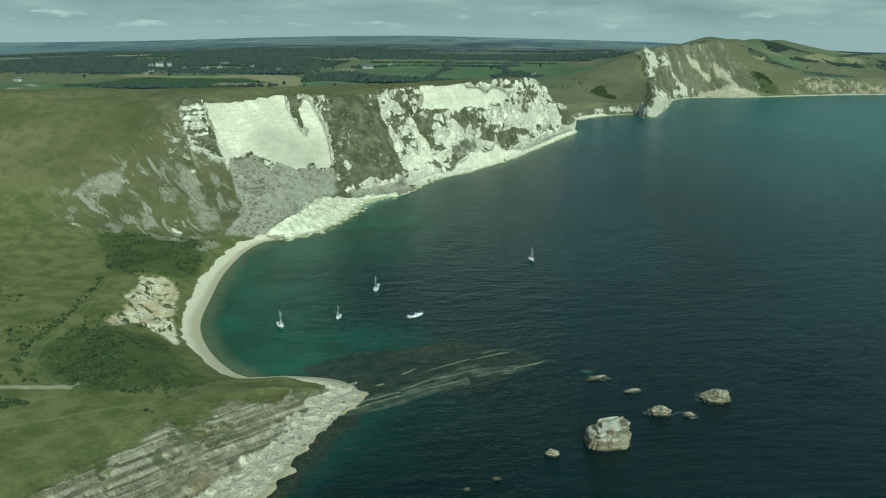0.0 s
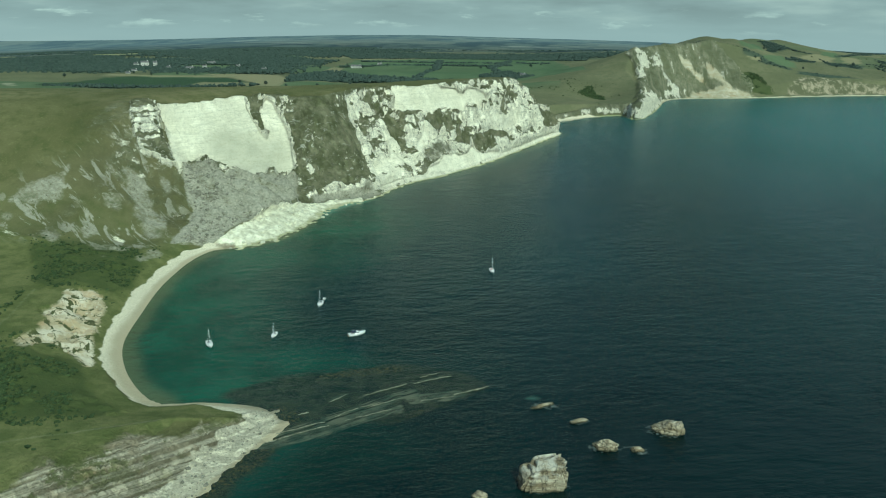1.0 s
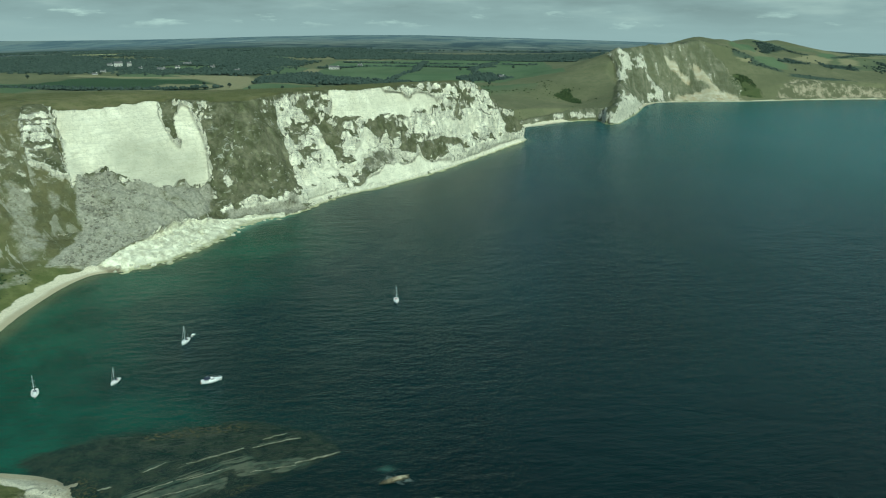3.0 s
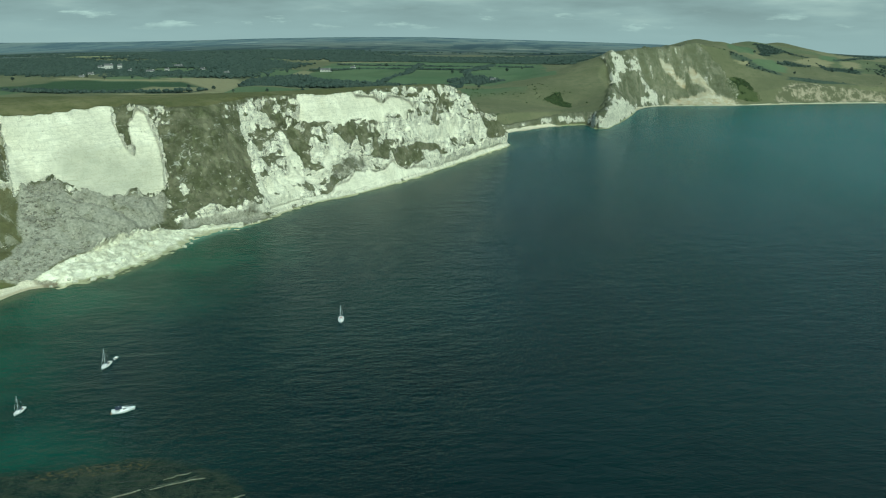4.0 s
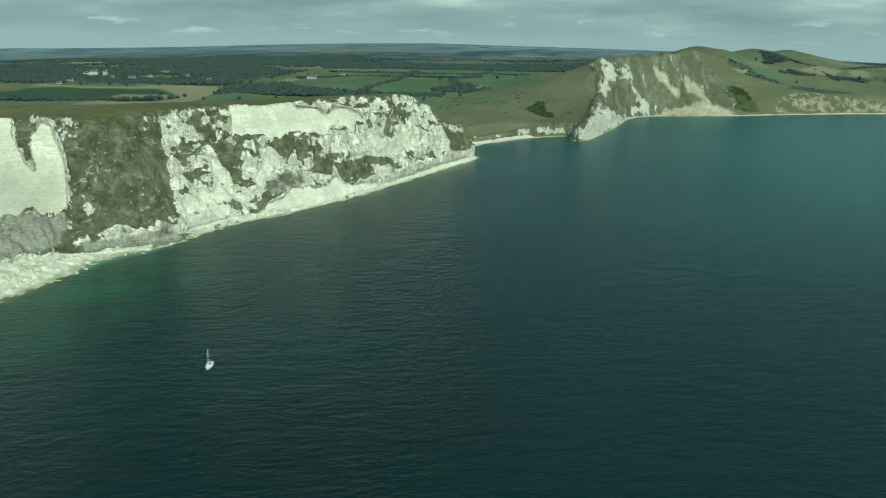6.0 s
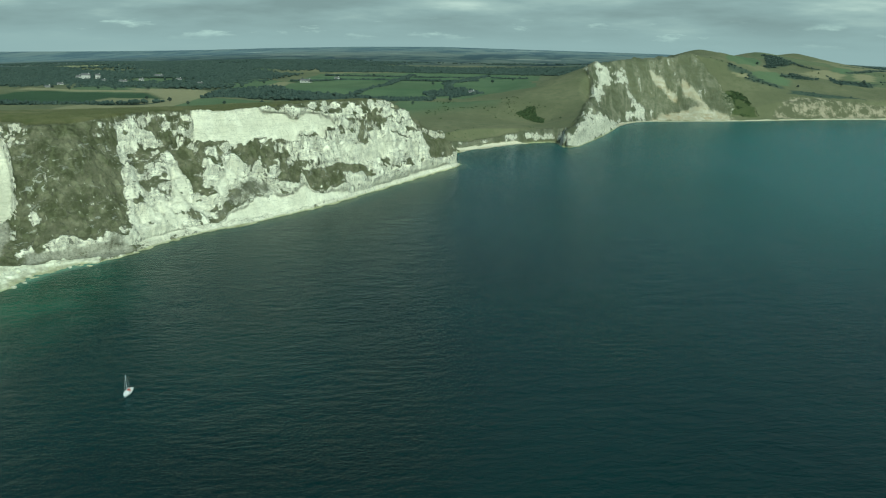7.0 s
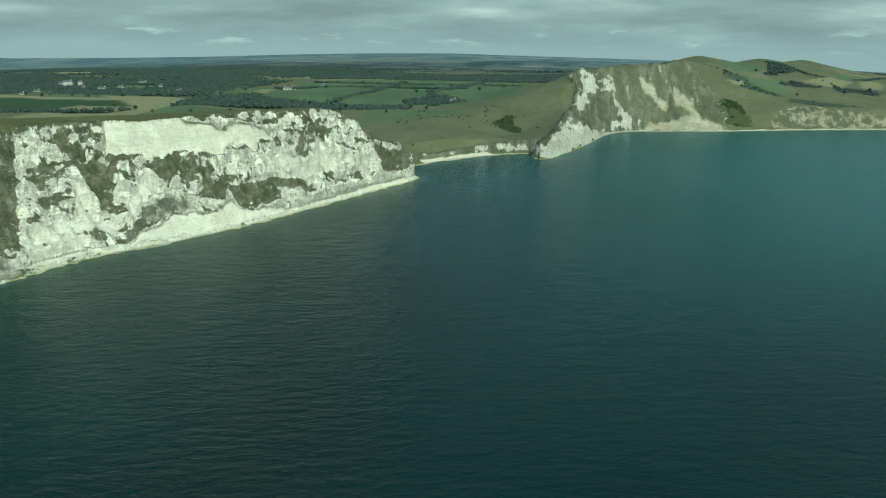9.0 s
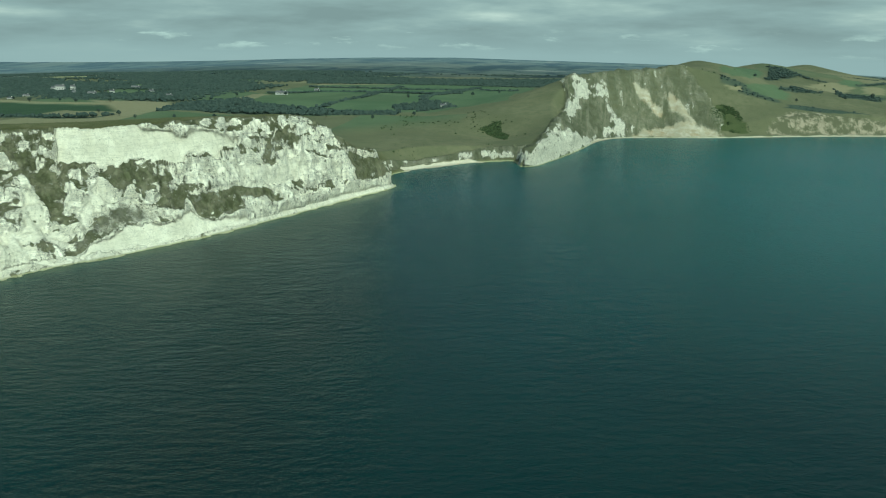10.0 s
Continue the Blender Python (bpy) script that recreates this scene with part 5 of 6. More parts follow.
def add_scrub():
    spots = []
    for ring in PLAN["scrub"][:2]:
        p = np.array(ring, float)
        x, y = scatter(4500, (p[:, 0].min(), p[:, 0].max(), p[:, 1].min(), p[:, 1].max()),
                       lambda a, b, ring=ring: within(ring, a + 12 * fbm(a, b, 20.0, 3, 115), b + 12 * fbm(a, b, 20.0, 3, 116)) * step(-0.15, 0.30, fbm(a, b, 14.0, 3, 111)))
        spots.append((x, y))
    spots.append(scatter(20000, (-330, -120, 190, 480), lambda a, b: 0.55 * step(0.22, 0.45, fbm(a, b, 34.0, 3, 112))))
    spots.append(scatter(3000, (40, 220, 1070, 1330), lambda a, b: 0.5 * step(0.30, 0.48, fbm(a, b, 30.0, 3, 113))))
    spots.append(scatter(7000, (440, 530, 1400, 1490), lambda a, b: within(PLAN["scrub"][2], a + 14 * fbm(a, b, 22.0, 3, 117), b + 8 * fbm(a, b, 16.0, 3, 121)) * step(-0.35, 0.1, fbm(a, b, 12.0, 2, 118))))
    spots.append(scatter(2600, (150, 200, 1210, 1285), lambda a, b: within(PLAN["scrub"][3], a + 5 * fbm(a, b, 12.0, 3, 119), b) * 1.0))
    spots.append(scatter(3200, (330, 1000, 1420, 2000), lambda a, b: step(0.34, 0.48, fbm(a, b, 70.0, 3, 114))))
    lane = np.array([(-209, 384), (-203, 349), (-198, 312), (-198, 291), (-192, 272)], float)
    t = rng.uniform(0, len(lane) - 1.001, 220)
    i = t.astype(int)
    p = lane[i] + (lane[i + 1] - lane[i]) * (t - i)[:, None] + rng.normal(0, 1.2, (220, 2)) + (-3.5, 0)
    spots.append((p[:, 0], p[:, 1]))
    spots.append(scatter(500, (-196, -170, 228, 242), lambda a, b: within([(-196, 228), (-180, 230), (-170, 240), (-178, 242), (-192, 236)], a, b) * 1.0))
    x, y = np.concatenate([s[0] for s in spots]), np.concatenate([s[1] for s in spots])
    _, d, r = ground_at(x, y)
    hard = np.maximum(np.maximum(zone("sandstone", x, y), zone("scree", x, y)), near_line(PATHS[0], x, y, 5) + near_line(PATHS[1], x, y, 5))
    ok = (d > 14) & (hard < 0.3) & ~((x < -100) & (y < 226)) & ~((r < 705) & (d < 50))
    x, y = x[ok], y[ok]
    wide = (0.5 + 1.7 * rng.uniform(0, 1, len(x)) ** 2) * np.where(y > 1000, 1.4, 1)
    return tagged(lumps("scrub", x, y, sheet_at(x, y), wide, wide * rng.uniform(0.45, 0.8, len(x)), MAT_BUSH), "low dark gorse and bramble scrub on the slopes", "scrub", kind="stuff")


add_scrub()


# ---- fallen blocks ----
def add_blocks(name, rings, n, lo, hi, material, label):
    xs, ys = [], []
    for ring in rings:
        p = np.array(ring, float)
        x, y = scatter(n, (p[:, 0].min(), p[:, 0].max(), p[:, 1].min(), p[:, 1].max()), lambda a, b, ring=ring: within(ring, a, b) * 1.0)
        xs.append(x), ys.append(y)
    x, y = np.concatenate(xs), np.concatenate(ys)
    dry = ground_at(x, y)[1] > 0.8
    x, y = x[dry], y[dry]
    wide = lo + (hi - lo) * rng.uniform(0, 1, len(x)) ** 3
    return tagged(lumps(name, x, y, np.maximum(sheet_at(x, y), -0.2), wide, wide * rng.uniform(0.5, 0.9, len(x)), material, 0.3), label, "boulders", kind="stuff")


add_blocks("slip_blocks", PLAN["scree"][:1], 4200, 0.5, 3.0, MAT_BLOCK, "grey chalk blocks scattered over the landslip")
add_blocks("toe_blocks", PLAN["toe"][:1], 650, 0.3, 1.5, MAT_CHALK, "white chalk blocks heaped along the water")
add_blocks("cliff_foot_blocks", [[(-47, 697), (-12, 744), (28, 810), (66, 888), (107, 972), (113, 972), (70, 886), (30, 805), (-8, 740), (-44, 694)]], 2600, 0.6, 2.4, MAT_CHALK, "white chalk rubble along the cliff foot")
add_blocks("ledge_blocks", [[(-78, 212), (-66, 256), (-57, 278), (-56, 292), (-66, 300), (-70, 285), (-80, 262), (-92, 225), (-100, 180), (-90, 180)]], 900, 0.3, 0.9, MAT_BLOCK, "pale limestone slabs littering the ledges")
add_blocks("sandstone_blocks", PLAN["sandstone"][:1], 170, 0.8, 3.0, plain_material("sandstone_block", (0.36, 0.30, 0.19), (0.62, 0.57, 0.43), 0.5, 0.95, 0.3, 0.4, 0.05), "cream sandstone blocks of the slipped bank")


# ---- rocks in the sea ----
def sea_rock(x, y, wide, deep, tall, turn, seed, label, flat=0.55, tilt=0.0, lean=0.0):
    bm = bmesh.new()
    bmesh.ops.create_icosphere(bm, subdivisions=4, radius=1.0)
    off = Vector((seed * 7.1, seed * 3.3, seed * 1.7))
    for v in bm.verts:
        p = v.co.copy()
        q = Vector([math.copysign(abs(c) ** flat, c) for c in p])
        n = 0.24 * noise.noise(p * 1.3 + off) + 0.18 * noise.noise(p * 3.1 + off) + 0.11 * noise.noise(p * 7.0 + off) + 0.05 * noise.noise(p * 15.0 + off)
        q *= 0.86 + n
        h = (q.z + 0.25) * tall / 1.25
        bed = 0.16 * tall
        h += 0.35 * bed * (math.floor(h / bed) + 0.5 - h / bed)
        taper = 1 - (0.12 if flat < 0.5 else 0.30) * max(h, 0) / tall
        v.co = (q.x * wide / 2 * taper + lean * h, q.y * deep / 2 * taper, h + tilt * q.x * max(h, 0))
    ob = part("sea_rock", bm, MAT_ROCK)
    ob.matrix_basis = pose(x * UNIT, y * UNIT, 0, 0, 0, turn)
    return tagged(ob, label, "rock", "rocks off the point")


sea_rock(46.2, 258.8, 17.5, 12, 9.0, 8, 1, "tall blocky brown sea rock streaked with white", 0.45, 0.22, 0.14)
sea_rock(97.0, 297.5, 13.5, 8, 4.6, -14, 2, "pointed brown sea rock with a pale crest", 0.85, 0.5, 0.25)
sea_rock(71.5, 283.5, 10.0, 6, 3.3, -5, 3, "rounded brown sea rock with foam at its foot", 0.9)
sea_rock(83.3, 282.5, 5.2, 3.5, 1.4, 5, 4, "small low brown sea rock", 0.9)
sea_rock(24.5, 249.5, 6.0, 4.0, 1.8, -25, 5, "small pale sea rock awash", 0.8)
sea_rock(49.5, 312.5, 11.5, 2.6, 0.9, 30, 6, "long flat pale rock just above the water", 0.8)
sea_rock(63.3, 301.5, 8.5, 3.0, 0.9, 24, 7, "flat pale rock just above the water", 0.8)
sea_rock(3.5, 232, 3.4, 2.2, 0.6, 10, 8, "small brown rock just awash", 0.8)
sea_rock(-7.0, 225, 3.0, 2.4, 0.5, 40, 9, "small dark rock awash", 0.8)


# ---- tilted ledges of the reef ----
def reef_ledge(x0, y0, x1, y1, wide, bow, seed):
    """A long thin bed of rock that just breaks the water."""
    a, b = Vector((x0, y0, 0)), Vector((x1, y1, 0))
    ahead = (b - a).normalized()
    side = Vector((-ahead.y, ahead.x, 0))
    n = max(int((b - a).length / 1.6), 6)
    bm = bmesh.new()
    rows = []
    for i in range(n + 1):
        t = i / n
        w = wide * (0.35 + 0.65 * math.sin(math.pi * min(max(t, 0.03), 0.97)) ** 0.7) * (1 + 0.4 * noise.noise(Vector((seed, t * 9, 0))))
        p = a.lerp(b, t) + side * (bow * math.sin(math.pi * t) + 0.7 * noise.noise(Vector((seed, t * 6, 4))))
        up = 0.11 + 0.22 * noise.noise(Vector((seed, t * 14, 8)))
        rows.append([bm.verts.new(UNIT * (p + side * w * s) + Vector((0, 0, z))) for s, z in ((-0.5, -0.5), (-0.46, up), (0.1, up * 0.7), (0.5, -0.5))])
    for p, q in zip(rows, rows[1:]):
        for k in range(3):
            bm.faces.new((p[k], q[k], q[k + 1], p[k + 1]))
    return tagged(part("reef_ledge", bm, MAT_SLAB), "narrow wet limestone ledge breaking the surface", "rock ledge", "reef ledges")


for k, (x0, y0, x1, y1, w, bow) in enumerate([
    (-26, 314.5, -9, 326.5, 1.5, 0.4), (12, 319, 27, 327.5, 1.6, 0.2), (-61, 277, -38, 292.5, 1.3, 1.0), (-56, 276, -36, 290, 1.0, 0.8), (-35, 297, -18, 310, 0.9, 0.6), (-30, 294, -13, 304, 0.8, 0.5),
    (-4, 333, 4, 338, 1.1, 0.2), (-6, 327, 10, 335.5, 1.0, 0.4), (-39, 308, -34, 315, 1.0, 0.2), (-2, 312, 13, 317.5, 0.9, 0.3), (-50, 297, -46, 299, 1.6, 0.1), (-64, 271, -52, 279, 1.2, 0.4), (-24, 304, -10, 314, 0.8, 0.4)]):
    reef_ledge(x0, y0, x1, y1, w, bow, k + 1.5)


# ---- boats ----
MAT_HULL = plain_material("white_gelcoat", (0.74, 0.74, 0.72), (0.82, 0.82, 0.80), 0.8, 0.25, 0, 0, 0.5)
MAT_DECK = plain_material("grey_deck", (0.62, 0.61, 0.58), (0.76, 0.75, 0.72), 2.0, 0.6)
MAT_NAVY = plain_material("dark_canvas", (0.020, 0.026, 0.045), (0.04, 0.05, 0.08), 2.0, 0.8)
MAT_RED = plain_material("red_canvas", (0.30, 0.05, 0.04), (0.42, 0.09, 0.07), 2.0, 0.8)
MAT_ALLOY = plain_material("mast_alloy", (0.55, 0.56, 0.57), (0.66, 0.67, 0.68), 2.0, 0.35)
MAT_GLASS = plain_material("tinted_window", (0.010, 0.014, 0.018), (0.02, 0.026, 0.03), 2.0, 0.08, 0, 0, 0.6)
MAT_KEEL = plain_material("antifouling", (0.05, 0.02, 0.02), (0.09, 0.03, 0.03), 2.0, 0.7)
MAT_TEAK = plain_material("teak", (0.20, 0.12, 0.06), (0.30, 0.19, 0.10), 3.0, 0.6)


def hull_mesh(length, beam, board, draft, stern=0.7, sheer=0.25):
    """A lofted hull, bow to +x, waterline at z = 0."""
    bm = bmesh.new()
    n, rings = 16, []
    for i in range(n + 1):
        t = i / n
        x = length * (t - 0.5)
        b = beam / 2 * (stern + (1 - stern) * math.sin(min(t / 0.45, 1) * math.pi / 2)) * (1 - max((t - 0.45) / 0.55, 0) ** 2.2) + 0.02
        top = board * (1 + sheer * (2 * t - 0.7) ** 2)
        deep = draft * math.sin(math.pi * min(0.12 + 0.83 * t, 1)) * (1 - t**5)
        ring = []
        for s in (-1, -0.96, -0.8, -0.45, 0, 0.45, 0.8, 0.96, 1):
            z = top - (top + deep) * math.sqrt(max(1 - s * s, 0)) ** 0.8
            ring.append(bm.verts.new((x + 0.04 * length * t * (z / board), b * s, z)))
        rings.append(ring)
    for p, q in zip(rings, rings[1:]):
        for k in range(8):
            bm.faces.new((p[k], p[k + 1], q[k + 1], q[k]))
    bm.faces.new(rings[0][::-1])
    return bm, rings


def deck_mesh(length, beam, board, stern=0.7, sheer=0.25):
    bm = bmesh.new()
    rows = []
    for i in range(17):
        t = i / 16
        b = beam / 2 * (stern + (1 - stern) * math.sin(min(t / 0.45, 1) * math.pi / 2)) * (1 - max((t - 0.45) / 0.55, 0) ** 2.2) + 0.02
        top = board * (1 + sheer * (2 * t - 0.7) ** 2)
        x = length * (t - 0.5) + 0.04 * length * t * top / board
        rows.append([bm.verts.new((x, s * b * 0.985, top - 0.03 + 0.06 * (1 - s * s))) for s in (-1, -0.5, 0, 0.5, 1)])
    for p, q in zip(rows, rows[1:]):
        for k in range(4):
            bm.faces.new((p[k], q[k], q[k + 1], p[k + 1]))
    return bm


def block(x0, x1, w0, w1, z0, z1, rake=0.2, top=0.8):
    """A cabin-like block from x0 to x1, raked at its ends and narrower above."""
    bm = bmesh.new()
    lo = [bm.verts.new(p) for p in ((x0, -w0 / 2, z0), (x1, -w1 / 2, z0), (x1, w1 / 2, z0), (x0, w0 / 2, z0))]
    h = z1 - z0
    hi = [bm.verts.new(p) for p in ((x0 + rake * h * 0.4, -w0 / 2 * top, z1), (x1 - rake * h, -w1 / 2 * top, z1 * 0.98), (x1 - rake * h, w1 / 2 * top, z1 * 0.98), (x0 + rake * h * 0.4, w0 / 2 * top, z1))]
    bm.faces.new(lo[::-1]), bm.faces.new(hi)
    for k in range(4):
        bm.faces.new((lo[k], lo[(k + 1) % 4], hi[(k + 1) % 4], hi[k]))
    bmesh.ops.bevel(bm, geom=list(bm.edges), offset=0.06, segments=2, affect="EDGES")
    return bm


def rod(a, b, r0, r1, sides=8):
    a, b = Vector(a), Vector(b)
    bm = bmesh.new()
    turn = (b - a).to_track_quat("Z", "Y")
    rings = [[bm.verts.new(p + turn @ Vector((r * math.cos(2 * math.pi * k / sides), r * math.sin(2 * math.pi * k / sides), 0))) for k in range(sides)] for p, r in ((a, r0), (b, r1))]
    for k in range(sides):
        bm.faces.new((rings[0][k], rings[0][(k + 1) % sides], rings[1][(k + 1) % sides], rings[1][k]))
    bm.faces.new(rings[0][::-1]), bm.faces.new(rings[1])
    return bm


def yacht(x, y, turn, length, label, cover):
    boat = base("sailing_yacht", pose(x * UNIT, y * UNIT, 0, 0, 0, turn))
    beam, board = length * 0.385, length * 0.105
    bm, _ = hull_mesh(length, beam, board, length * 0.06)
    part("hull", bm, MAT_HULL, boat, "white hull", True)
    part("deck", deck_mesh(length, beam, board), MAT_DECK, boat, "pale grey deck")
    cabin = part("coachroof", block(-0.10 * length, 0.24 * length, beam * 0.58, beam * 0.36, board * 0.95, board + 0.055 * length, 1.6), MAT_HULL, boat, "white coachroof")
    for s in (-1, 1):
        part("window", block(-0.05 * length, 0.12 * length, 0.05, 0.05, board + 0.018 * length, board + 0.038 * length, 0.3), MAT_GLASS, cabin, "dark cabin window").location = (0, s * beam * 0.245, 0)
    part("cockpit", block(-0.36 * length, -0.12 * length, beam * 0.44, beam * 0.46, board * 0.9, board + 0.012 * length, 0.1), MAT_TEAK, boat, "brown teak cockpit")
    part("spray_hood", block(-0.16 * length, -0.06 * length, beam * 0.52, beam * 0.48, board, board + 0.10 * length, 0.7), cover, boat, "canvas spray hood")
    top = length * 1.18
    mast = part("mast", rod((0.10 * length, 0, board), (0.075 * length, 0, top), 0.062, 0.036), MAT_ALLOY, boat, "pale alloy mast")
    for z in (0.45, 0.72):
        part("spreader", rod((0.09 * length, -beam * 0.30, top * z), (0.09 * length, beam * 0.30, top * z), 0.022, 0.022, 6), MAT_ALLOY, mast)
    part("boom", rod((0.09 * length, 0, board + 0.10 * length), (-0.30 * length, 0, board + 0.105 * length), 0.07, 0.06), MAT_ALLOY, boat)
    part("sail_cover", rod((0.08 * length, 0, board + 0.125 * length), (-0.28 * length, 0, board + 0.118 * length), 0.20, 0.12), cover, boat, "furled sail under its cover")
    part("forestay", rod((0.53 * length, 0, board * 1.3), (0.08 * length, 0, top * 0.97), 0.03, 0.015, 6), MAT_HULL, boat, "rolled headsail on the stay")
    part("backstay", rod((-0.49 * length, 0, board), (0.075 * length, 0, top), 0.007, 0.007, 5), MAT_ALLOY, boat)
    for s in (-1, 1):
        part("shroud", rod((0.08 * length, s * beam * 0.46, board), (0.085 * length, s * 0.05, top * 0.96), 0.007, 0.007, 5), MAT_ALLOY, boat)
    part("rudder", block(-0.47 * length, -0.42 * length, 0.08, 0.08, -0.5, 0.25, 0.2), MAT_KEEL, boat)
    for k in range(5):
        for s in (-1, 1):
            t = 0.1 + 0.18 * k
            b = beam / 2 * (0.7 + 0.3 * math.sin(min(t / 0.45, 1) * math.pi / 2)) * (1 - max((t - 0.45) / 0.55, 0) ** 2.2)
            part("stanchion", rod((length * (t - 0.5), s * b * 0.95, board), (length * (t - 0.5), s * b * 0.95, board + 0.6), 0.02, 0.02, 5), MAT_ALLOY, boat)
    return tagged(boat, label, "sailing boat", "moored yachts")


def motor_cruiser(x, y, turn, length, label):
    boat = base("motor_cruiser", pose(x * UNIT, y * UNIT, 0, 0, 0, turn))
    beam, board = length * 0.40, length * 0.115
    bm, _ = hull_mesh(length, beam, board, length * 0.05, 0.88, 0.35)
    part("hull", bm, MAT_HULL, boat, "white planing hull", True)
    part("deck", deck_mesh(length, beam, board, 0.88, 0.35), MAT_HULL, boat, "white deck")
    part("cockpit", block(-0.46 * length, -0.16 * length, beam * 0.72, beam * 0.74, board * 0.9, board + 0.03, 0.1), MAT_TEAK, boat, "dark open cockpit")
    cabin = part("cabin", block(-0.17 * length, 0.26 * length, beam * 0.74, beam * 0.46, board, board + 0.13 * length, 1.5), MAT_HULL, boat, "white cabin")
    part("windscreen", block(-0.02 * length, 0.175 * length, beam * 0.66, beam * 0.50, board + 0.055 * length, board + 0.105 * length, 1.5), MAT_GLASS, cabin, "dark windscreen")
    part("canopy", block(-0.34 * length, -0.02 * length, beam * 0.70, beam * 0.68, board + 0.10 * length, board + 0.185 * length, 0.5), MAT_NAVY, boat, "dark canvas canopy")
    part("radar_arch", rod((-0.16 * length, 0, board + 0.12 * length), (-0.20 * length, 0, board + 0.27 * length), 0.08, 0.04), MAT_ALLOY, boat)
    part("bathing_platform", block(-0.55 * length, -0.48 * length, beam * 0.7, beam * 0.74, 0.18, 0.32, 0.1), MAT_TEAK, boat)
    for s in (-1, 1):
        part("rail", rod((0.05 * length, s * beam * 0.46, board + 0.75), (0.49 * length, s * 0.12, board * 1.4 + 0.75), 0.025, 0.025, 6), MAT_ALLOY, boat)
    return tagged(boat, label, "motor boat")


def dinghy(x, y, turn, label):
    boat = base("dinghy", pose(x * UNIT, y * UNIT, 0, 0, 0, turn))
    bm, _ = hull_mesh(2.9, 1.5, 0.42, 0.12, 0.9, 0.3)
    part("hull", bm, MAT_HULL, boat, "white tender hull", True)
    part("thwart", block(-0.2, 0.2, 1.2, 1.2, 0.30, 0.36, 0.1), MAT_TEAK, boat)
    return tagged(boat, label, "dinghy")


yacht(-107.9, 356.5, -60, 7.4, "white sailing yacht at anchor with dark blue covers", MAT_NAVY)
yacht(-80, 370, -92, 6.0, "small white sailing yacht at anchor with furled sails", MAT_NAVY)
yacht(-66, 412, -90, 7.0, "white sailing yacht at anchor with a tender astern", MAT_NAVY)
yacht(27.6, 474.5, -80, 7.2, "white sailing yacht at anchor with red canvas covers", MAT_RED)
motor_cruiser(-39.5, 375, 30, 7.9, "white motor cruiser at anchor with a dark canopy")
dinghy(-65.5, 419.5, -90, "small white tender tied behind a yacht")


# ---- far houses ----
MAT_WALL = plain_material("pale_render", (0.46, 0.44, 0.39), (0.62, 0.60, 0.55), 0.2, 0.9)
MAT_ROOF = plain_material("slate_roof", (0.10, 0.10, 0.105), (0.18, 0.17, 0.165), 0.3, 0.8)


def house(x, y, turn, long, deep, tall, label):
    z = float(ground_at([x], [y])[0][0]) * UNIT
    home = base("house", pose(x * UNIT, y * UNIT, z - 0.5, 0, 0, turn))
    bm = bmesh.new()
    bmesh.ops.create_cube(bm, size=1.0, matrix=Matrix.LocRotScale((0, 0, tall / 2), None, (long, deep, tall)))
    part("wall", bm, MAT_WALL, home)
    bm = bmesh.new()
    pts = [bm.verts.new((sx * (long / 2 + 0.4), sy * (deep / 2 + 0.4), tall)) for sx, sy in ((-1, -1), (1, -1), (1, 1), (-1, 1))]
    top = [bm.verts.new((sx * (long / 2 + 0.4), 0, tall + deep * 0.42)) for sx in (-1, 1)]
    for f in ((pts[0], pts[1], top[1], top[0]), (pts[2], pts[3], top[0], top[1]), (pts[1], pts[2], top[1]), (pts[3], pts[0], top[0]), tuple(reversed(pts))):
        bm.faces.new(f)
    part("roof", bm, MAT_ROOF, home, "grey slate roof")
    bm = bmesh.new()
    bmesh.ops.create_cube(bm, size=1.0, matrix=Matrix.LocRotScale((long * 0.36, 0, tall + deep * 0.42), None, (1.0, 0.8, 2.4)))
    part("chimney", bm, MAT_WALL, home)
    for k in range(3):
        bm = bmesh.new()
        bmesh.ops.create_cube(bm, size=1.0, matrix=Matrix.LocRotScale((long * (k - 1) * 0.3, -deep / 2 - 0.02, tall * 0.55), None, (1.3, 0.08, 1.5)))
        part("window", bm, MAT_GLASS, home)
    return tagged(home, label, "house", "houses of the vale")


for k, (x, y, long, deep, tall) in enumerate([(-755, 1701, 16, 9, 8), (-728, 1684, 24, 12, 14), (-712, 1700, 12, 10, 12), (-657, 1453, 13, 8, 6), (-672, 1512, 15, 8, 6), (-585, 1572, 22, 9, 6),
                                              (-566, 1604, 12, 8, 7), (-603, 1745, 26, 10, 6), (-430, 1562, 14, 8, 6), (-508, 1640, 13, 8, 6), (-263, 1667, 34, 11, 6), (-228, 1765, 14, 8, 6),
                                              (-825, 1312, 20, 9, 6), (-640, 1600, 12, 8, 6), (78, 1452, 14, 8, 6)]):
    house(x, y, (k * 37) % 40 - 20, 0.62 * long, 0.62 * deep, 0.66 * tall, "pale rendered farmhouse with a slate roof among trees")


# ---- single boulders and trees that stand out ----
def boulder(seed, material):
    bm = bmesh.new()
    bmesh.ops.create_icosphere(bm, subdivisions=2, radius=1.0)
    for v in bm.verts:
        p = v.co.copy()
        n = 0.32 * noise.noise(p * 1.2 + Vector((seed, 0, 0))) + 0.14 * noise.noise(p * 3.0 + Vector((0, seed, 0)))
        v.co = Vector([math.copysign(abs(k) ** 0.7, k) for k in p]) * (0.9 + n)
        v.co.z *= 0.72
    return part("boulder", bm, material)


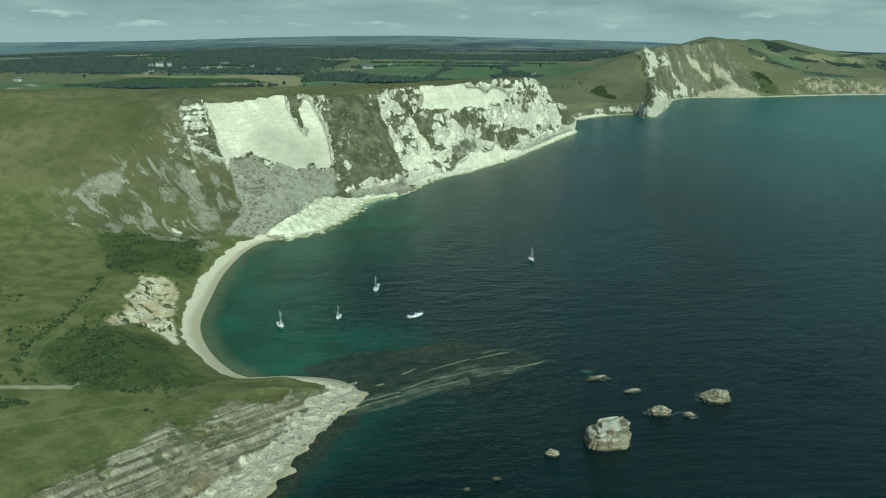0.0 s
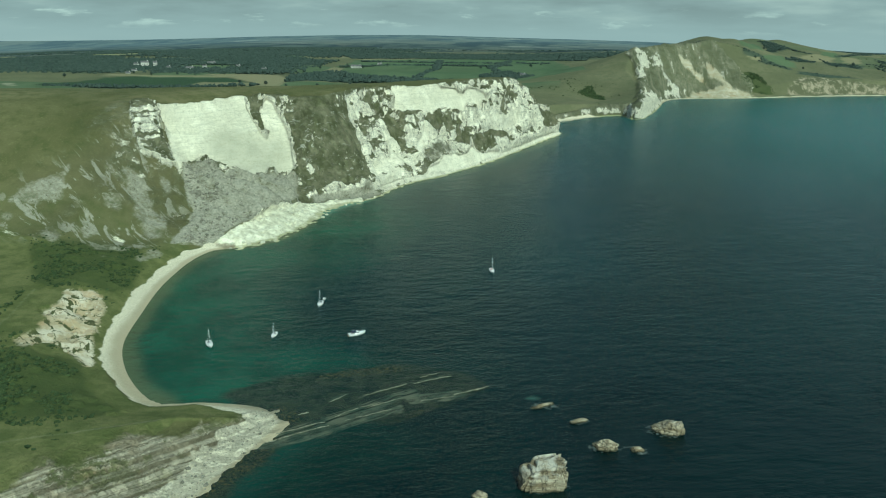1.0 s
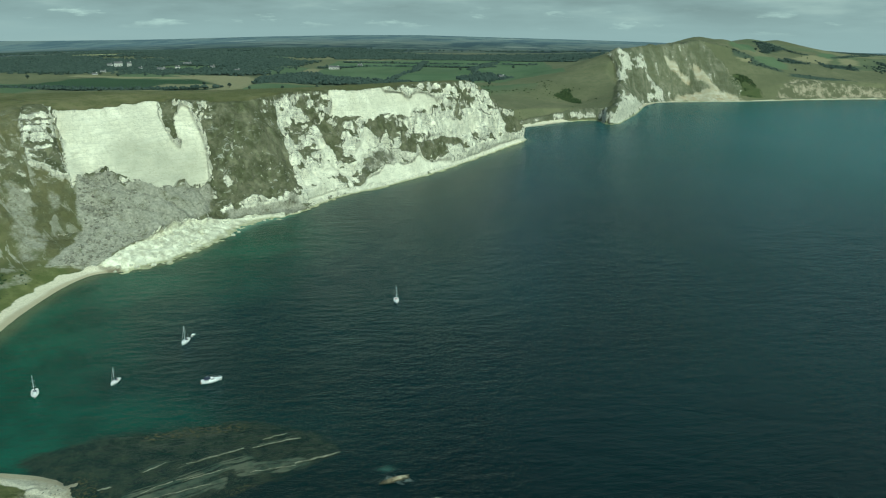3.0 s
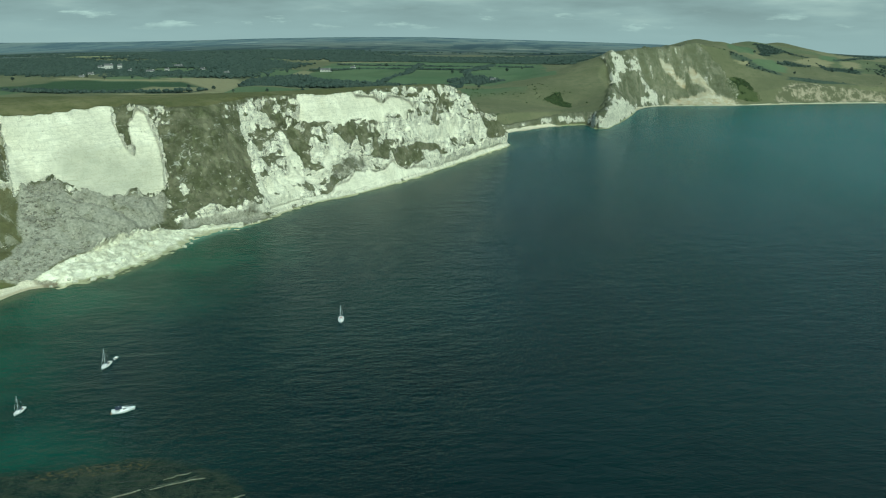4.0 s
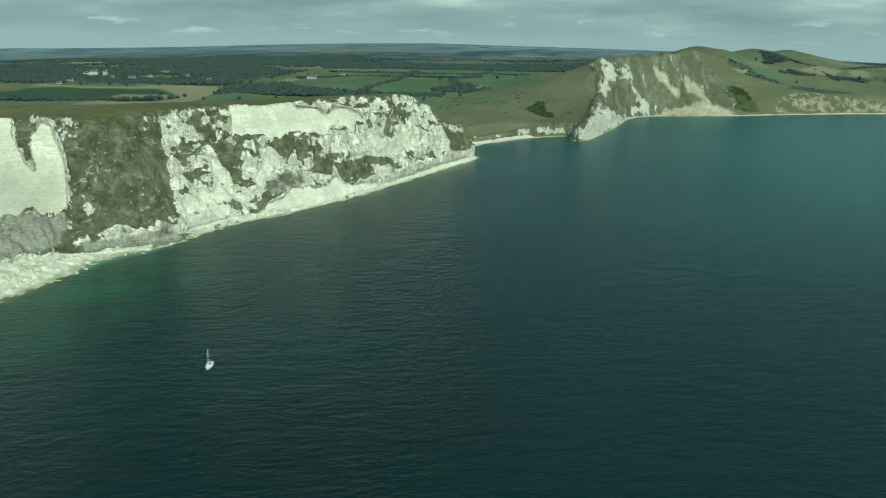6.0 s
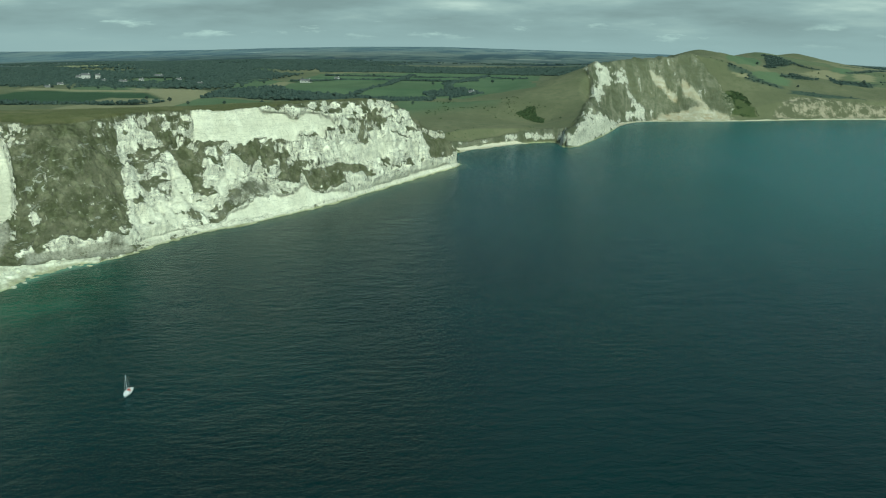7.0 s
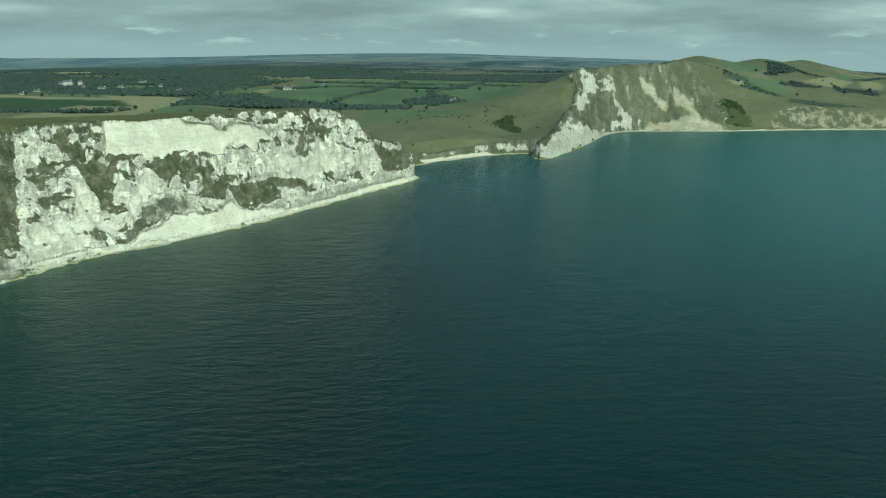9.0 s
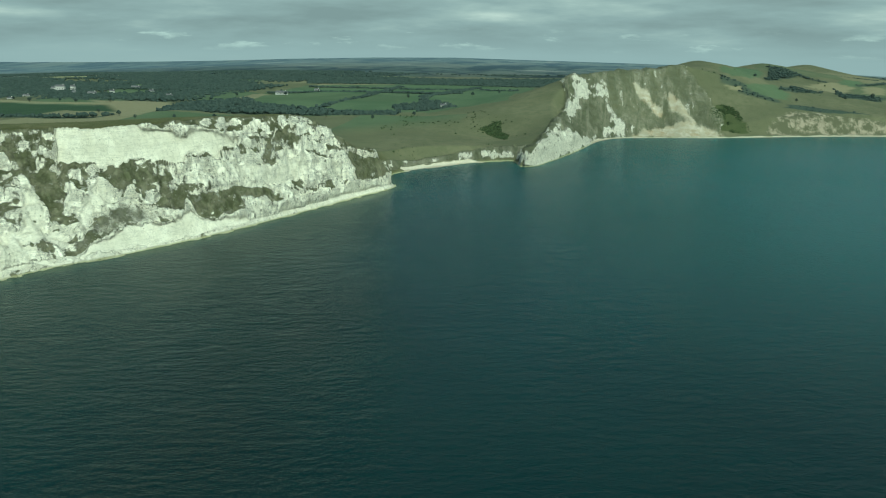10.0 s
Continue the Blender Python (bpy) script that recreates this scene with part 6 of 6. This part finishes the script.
def set_boulders(n, ring, lo, hi, material, label, group):
    p = np.array(ring, float)
    first = [tagged(boulder(7.3 * k + lo, material), label, "boulder", group) for k in range(3)]
    done = 0
    while done < n:
        x, y = float(rng.uniform(p[:, 0].min(), p[:, 0].max())), float(rng.uniform(p[:, 1].min(), p[:, 1].max()))
        if not within(ring, np.array([x]), np.array([y]))[0]:
            continue
        z = max(float(sheet_at(np.array([x]), np.array([y]))[0]), 0.0) * UNIT
        size = lo + (hi - lo) * float(rng.uniform(0, 1)) ** 2
        m = pose(x * UNIT, y * UNIT, z + 0.2 * size, float(rng.uniform(-15, 15)), float(rng.uniform(-15, 15)), float(rng.uniform(0, 360)))
        ob = first[done] if done < 3 else copy_thing(first[done % 3], m)
        ob.matrix_basis = m @ Matrix.Diagonal((size, size * float(rng.uniform(0.7, 1.2)), size * float(rng.uniform(0.7, 1.1)), 1))
        done += 1


set_boulders(26, PLAN["scree"][0], 1.0, 2.4, MAT_BLOCK, "large grey chalk boulder on the landslip", "boulders on the landslip")
set_boulders(24, PLAN["toe"][0], 1.0, 2.2, MAT_CHALK, "large white chalk boulder at the water's edge", "boulders along the shore")
set_boulders(14, [(-72, 238), (-62, 262), (-57, 278), (-62, 292), (-72, 276), (-82, 250)], 0.45, 0.9, MAT_BLOCK, "pale limestone boulder on the ledges", "boulders on the ledges")

MAT_BARK = plain_material("bark", (0.05, 0.04, 0.03), (0.11, 0.09, 0.065), 1.5, 0.95)


def tree(tall, seed):
    top = base("tree", Matrix.Identity(4))
    bm = rod((0, 0, -0.5), (0.2, 0.1, tall * 0.45), 0.045 * tall, 0.025 * tall, 7)
    trunk = part("trunk", bm, MAT_BARK, top)
    for k in range(4):
        a = 2 * math.pi * k / 4 + seed
        part("limb", rod((0.15, 0.08, tall * 0.33), (math.cos(a) * tall * 0.22, math.sin(a) * tall * 0.22, tall * 0.6), 0.018 * tall, 0.008 * tall, 6), MAT_BARK, trunk)
    n = 90
    a, h, r = rng.uniform(0, 2 * math.pi, n), rng.uniform(0, 1, n), rng.uniform(0.3, 1, n) ** 0.6
    wide = 0.40 * tall * np.sqrt(np.clip(1 - (2 * h - 0.85) ** 2, 0.05, 1)) * r
    size = rng.uniform(0.10, 0.2, n) * tall
    crown = lumps("crown", wide * np.cos(a) / UNIT, wide * np.sin(a) / UNIT, (tall * (0.32 + 0.62 * h)) / UNIT, size / UNIT, size * 0.8 / UNIT, MAT_HAZED_TREE, 0.45)
    crown.parent = top
    return tagged(top, "broadleaf tree with a full dark green crown in a field edge", "tree", "field trees of the vale")


kinds = [tree(6.0, 0.3), tree(7.0, 1.1), tree(5.0, 2.0)]
spots = [(-640, 1440), (-600, 1425), (-560, 1446), (-520, 1430), (-470, 1446), (-420, 1480), (-395, 1300), (-340, 1262), (-300, 1235), (-255, 1255), (-205, 1270), (-150, 1262), (-110, 1300),
         (-60, 1310), (10, 1290), (60, 1320), (-330, 1620), (-300, 1760), (-200, 1690), (-170, 1850), (-60, 1700), (0, 1560), (100, 1620), (130, 1780), (-700, 1440), (-740, 1380), (600, 1530),
         (690, 1600), (760, 1690), (820, 1640), (560, 1640), (640, 1780), (880, 1720), (930, 1660), (-245, 1640), (-275, 1690)]
for k, (x, y) in enumerate(spots):
    m = pose(x * UNIT, y * UNIT, float(sheet_at(np.array([float(x)]), np.array([float(y)]))[0]) * UNIT, 0, 0, 47 * k)
    if k < 3:
        kinds[k].matrix_basis = m
    else:
        copy_thing(kinds[k % 3], m)
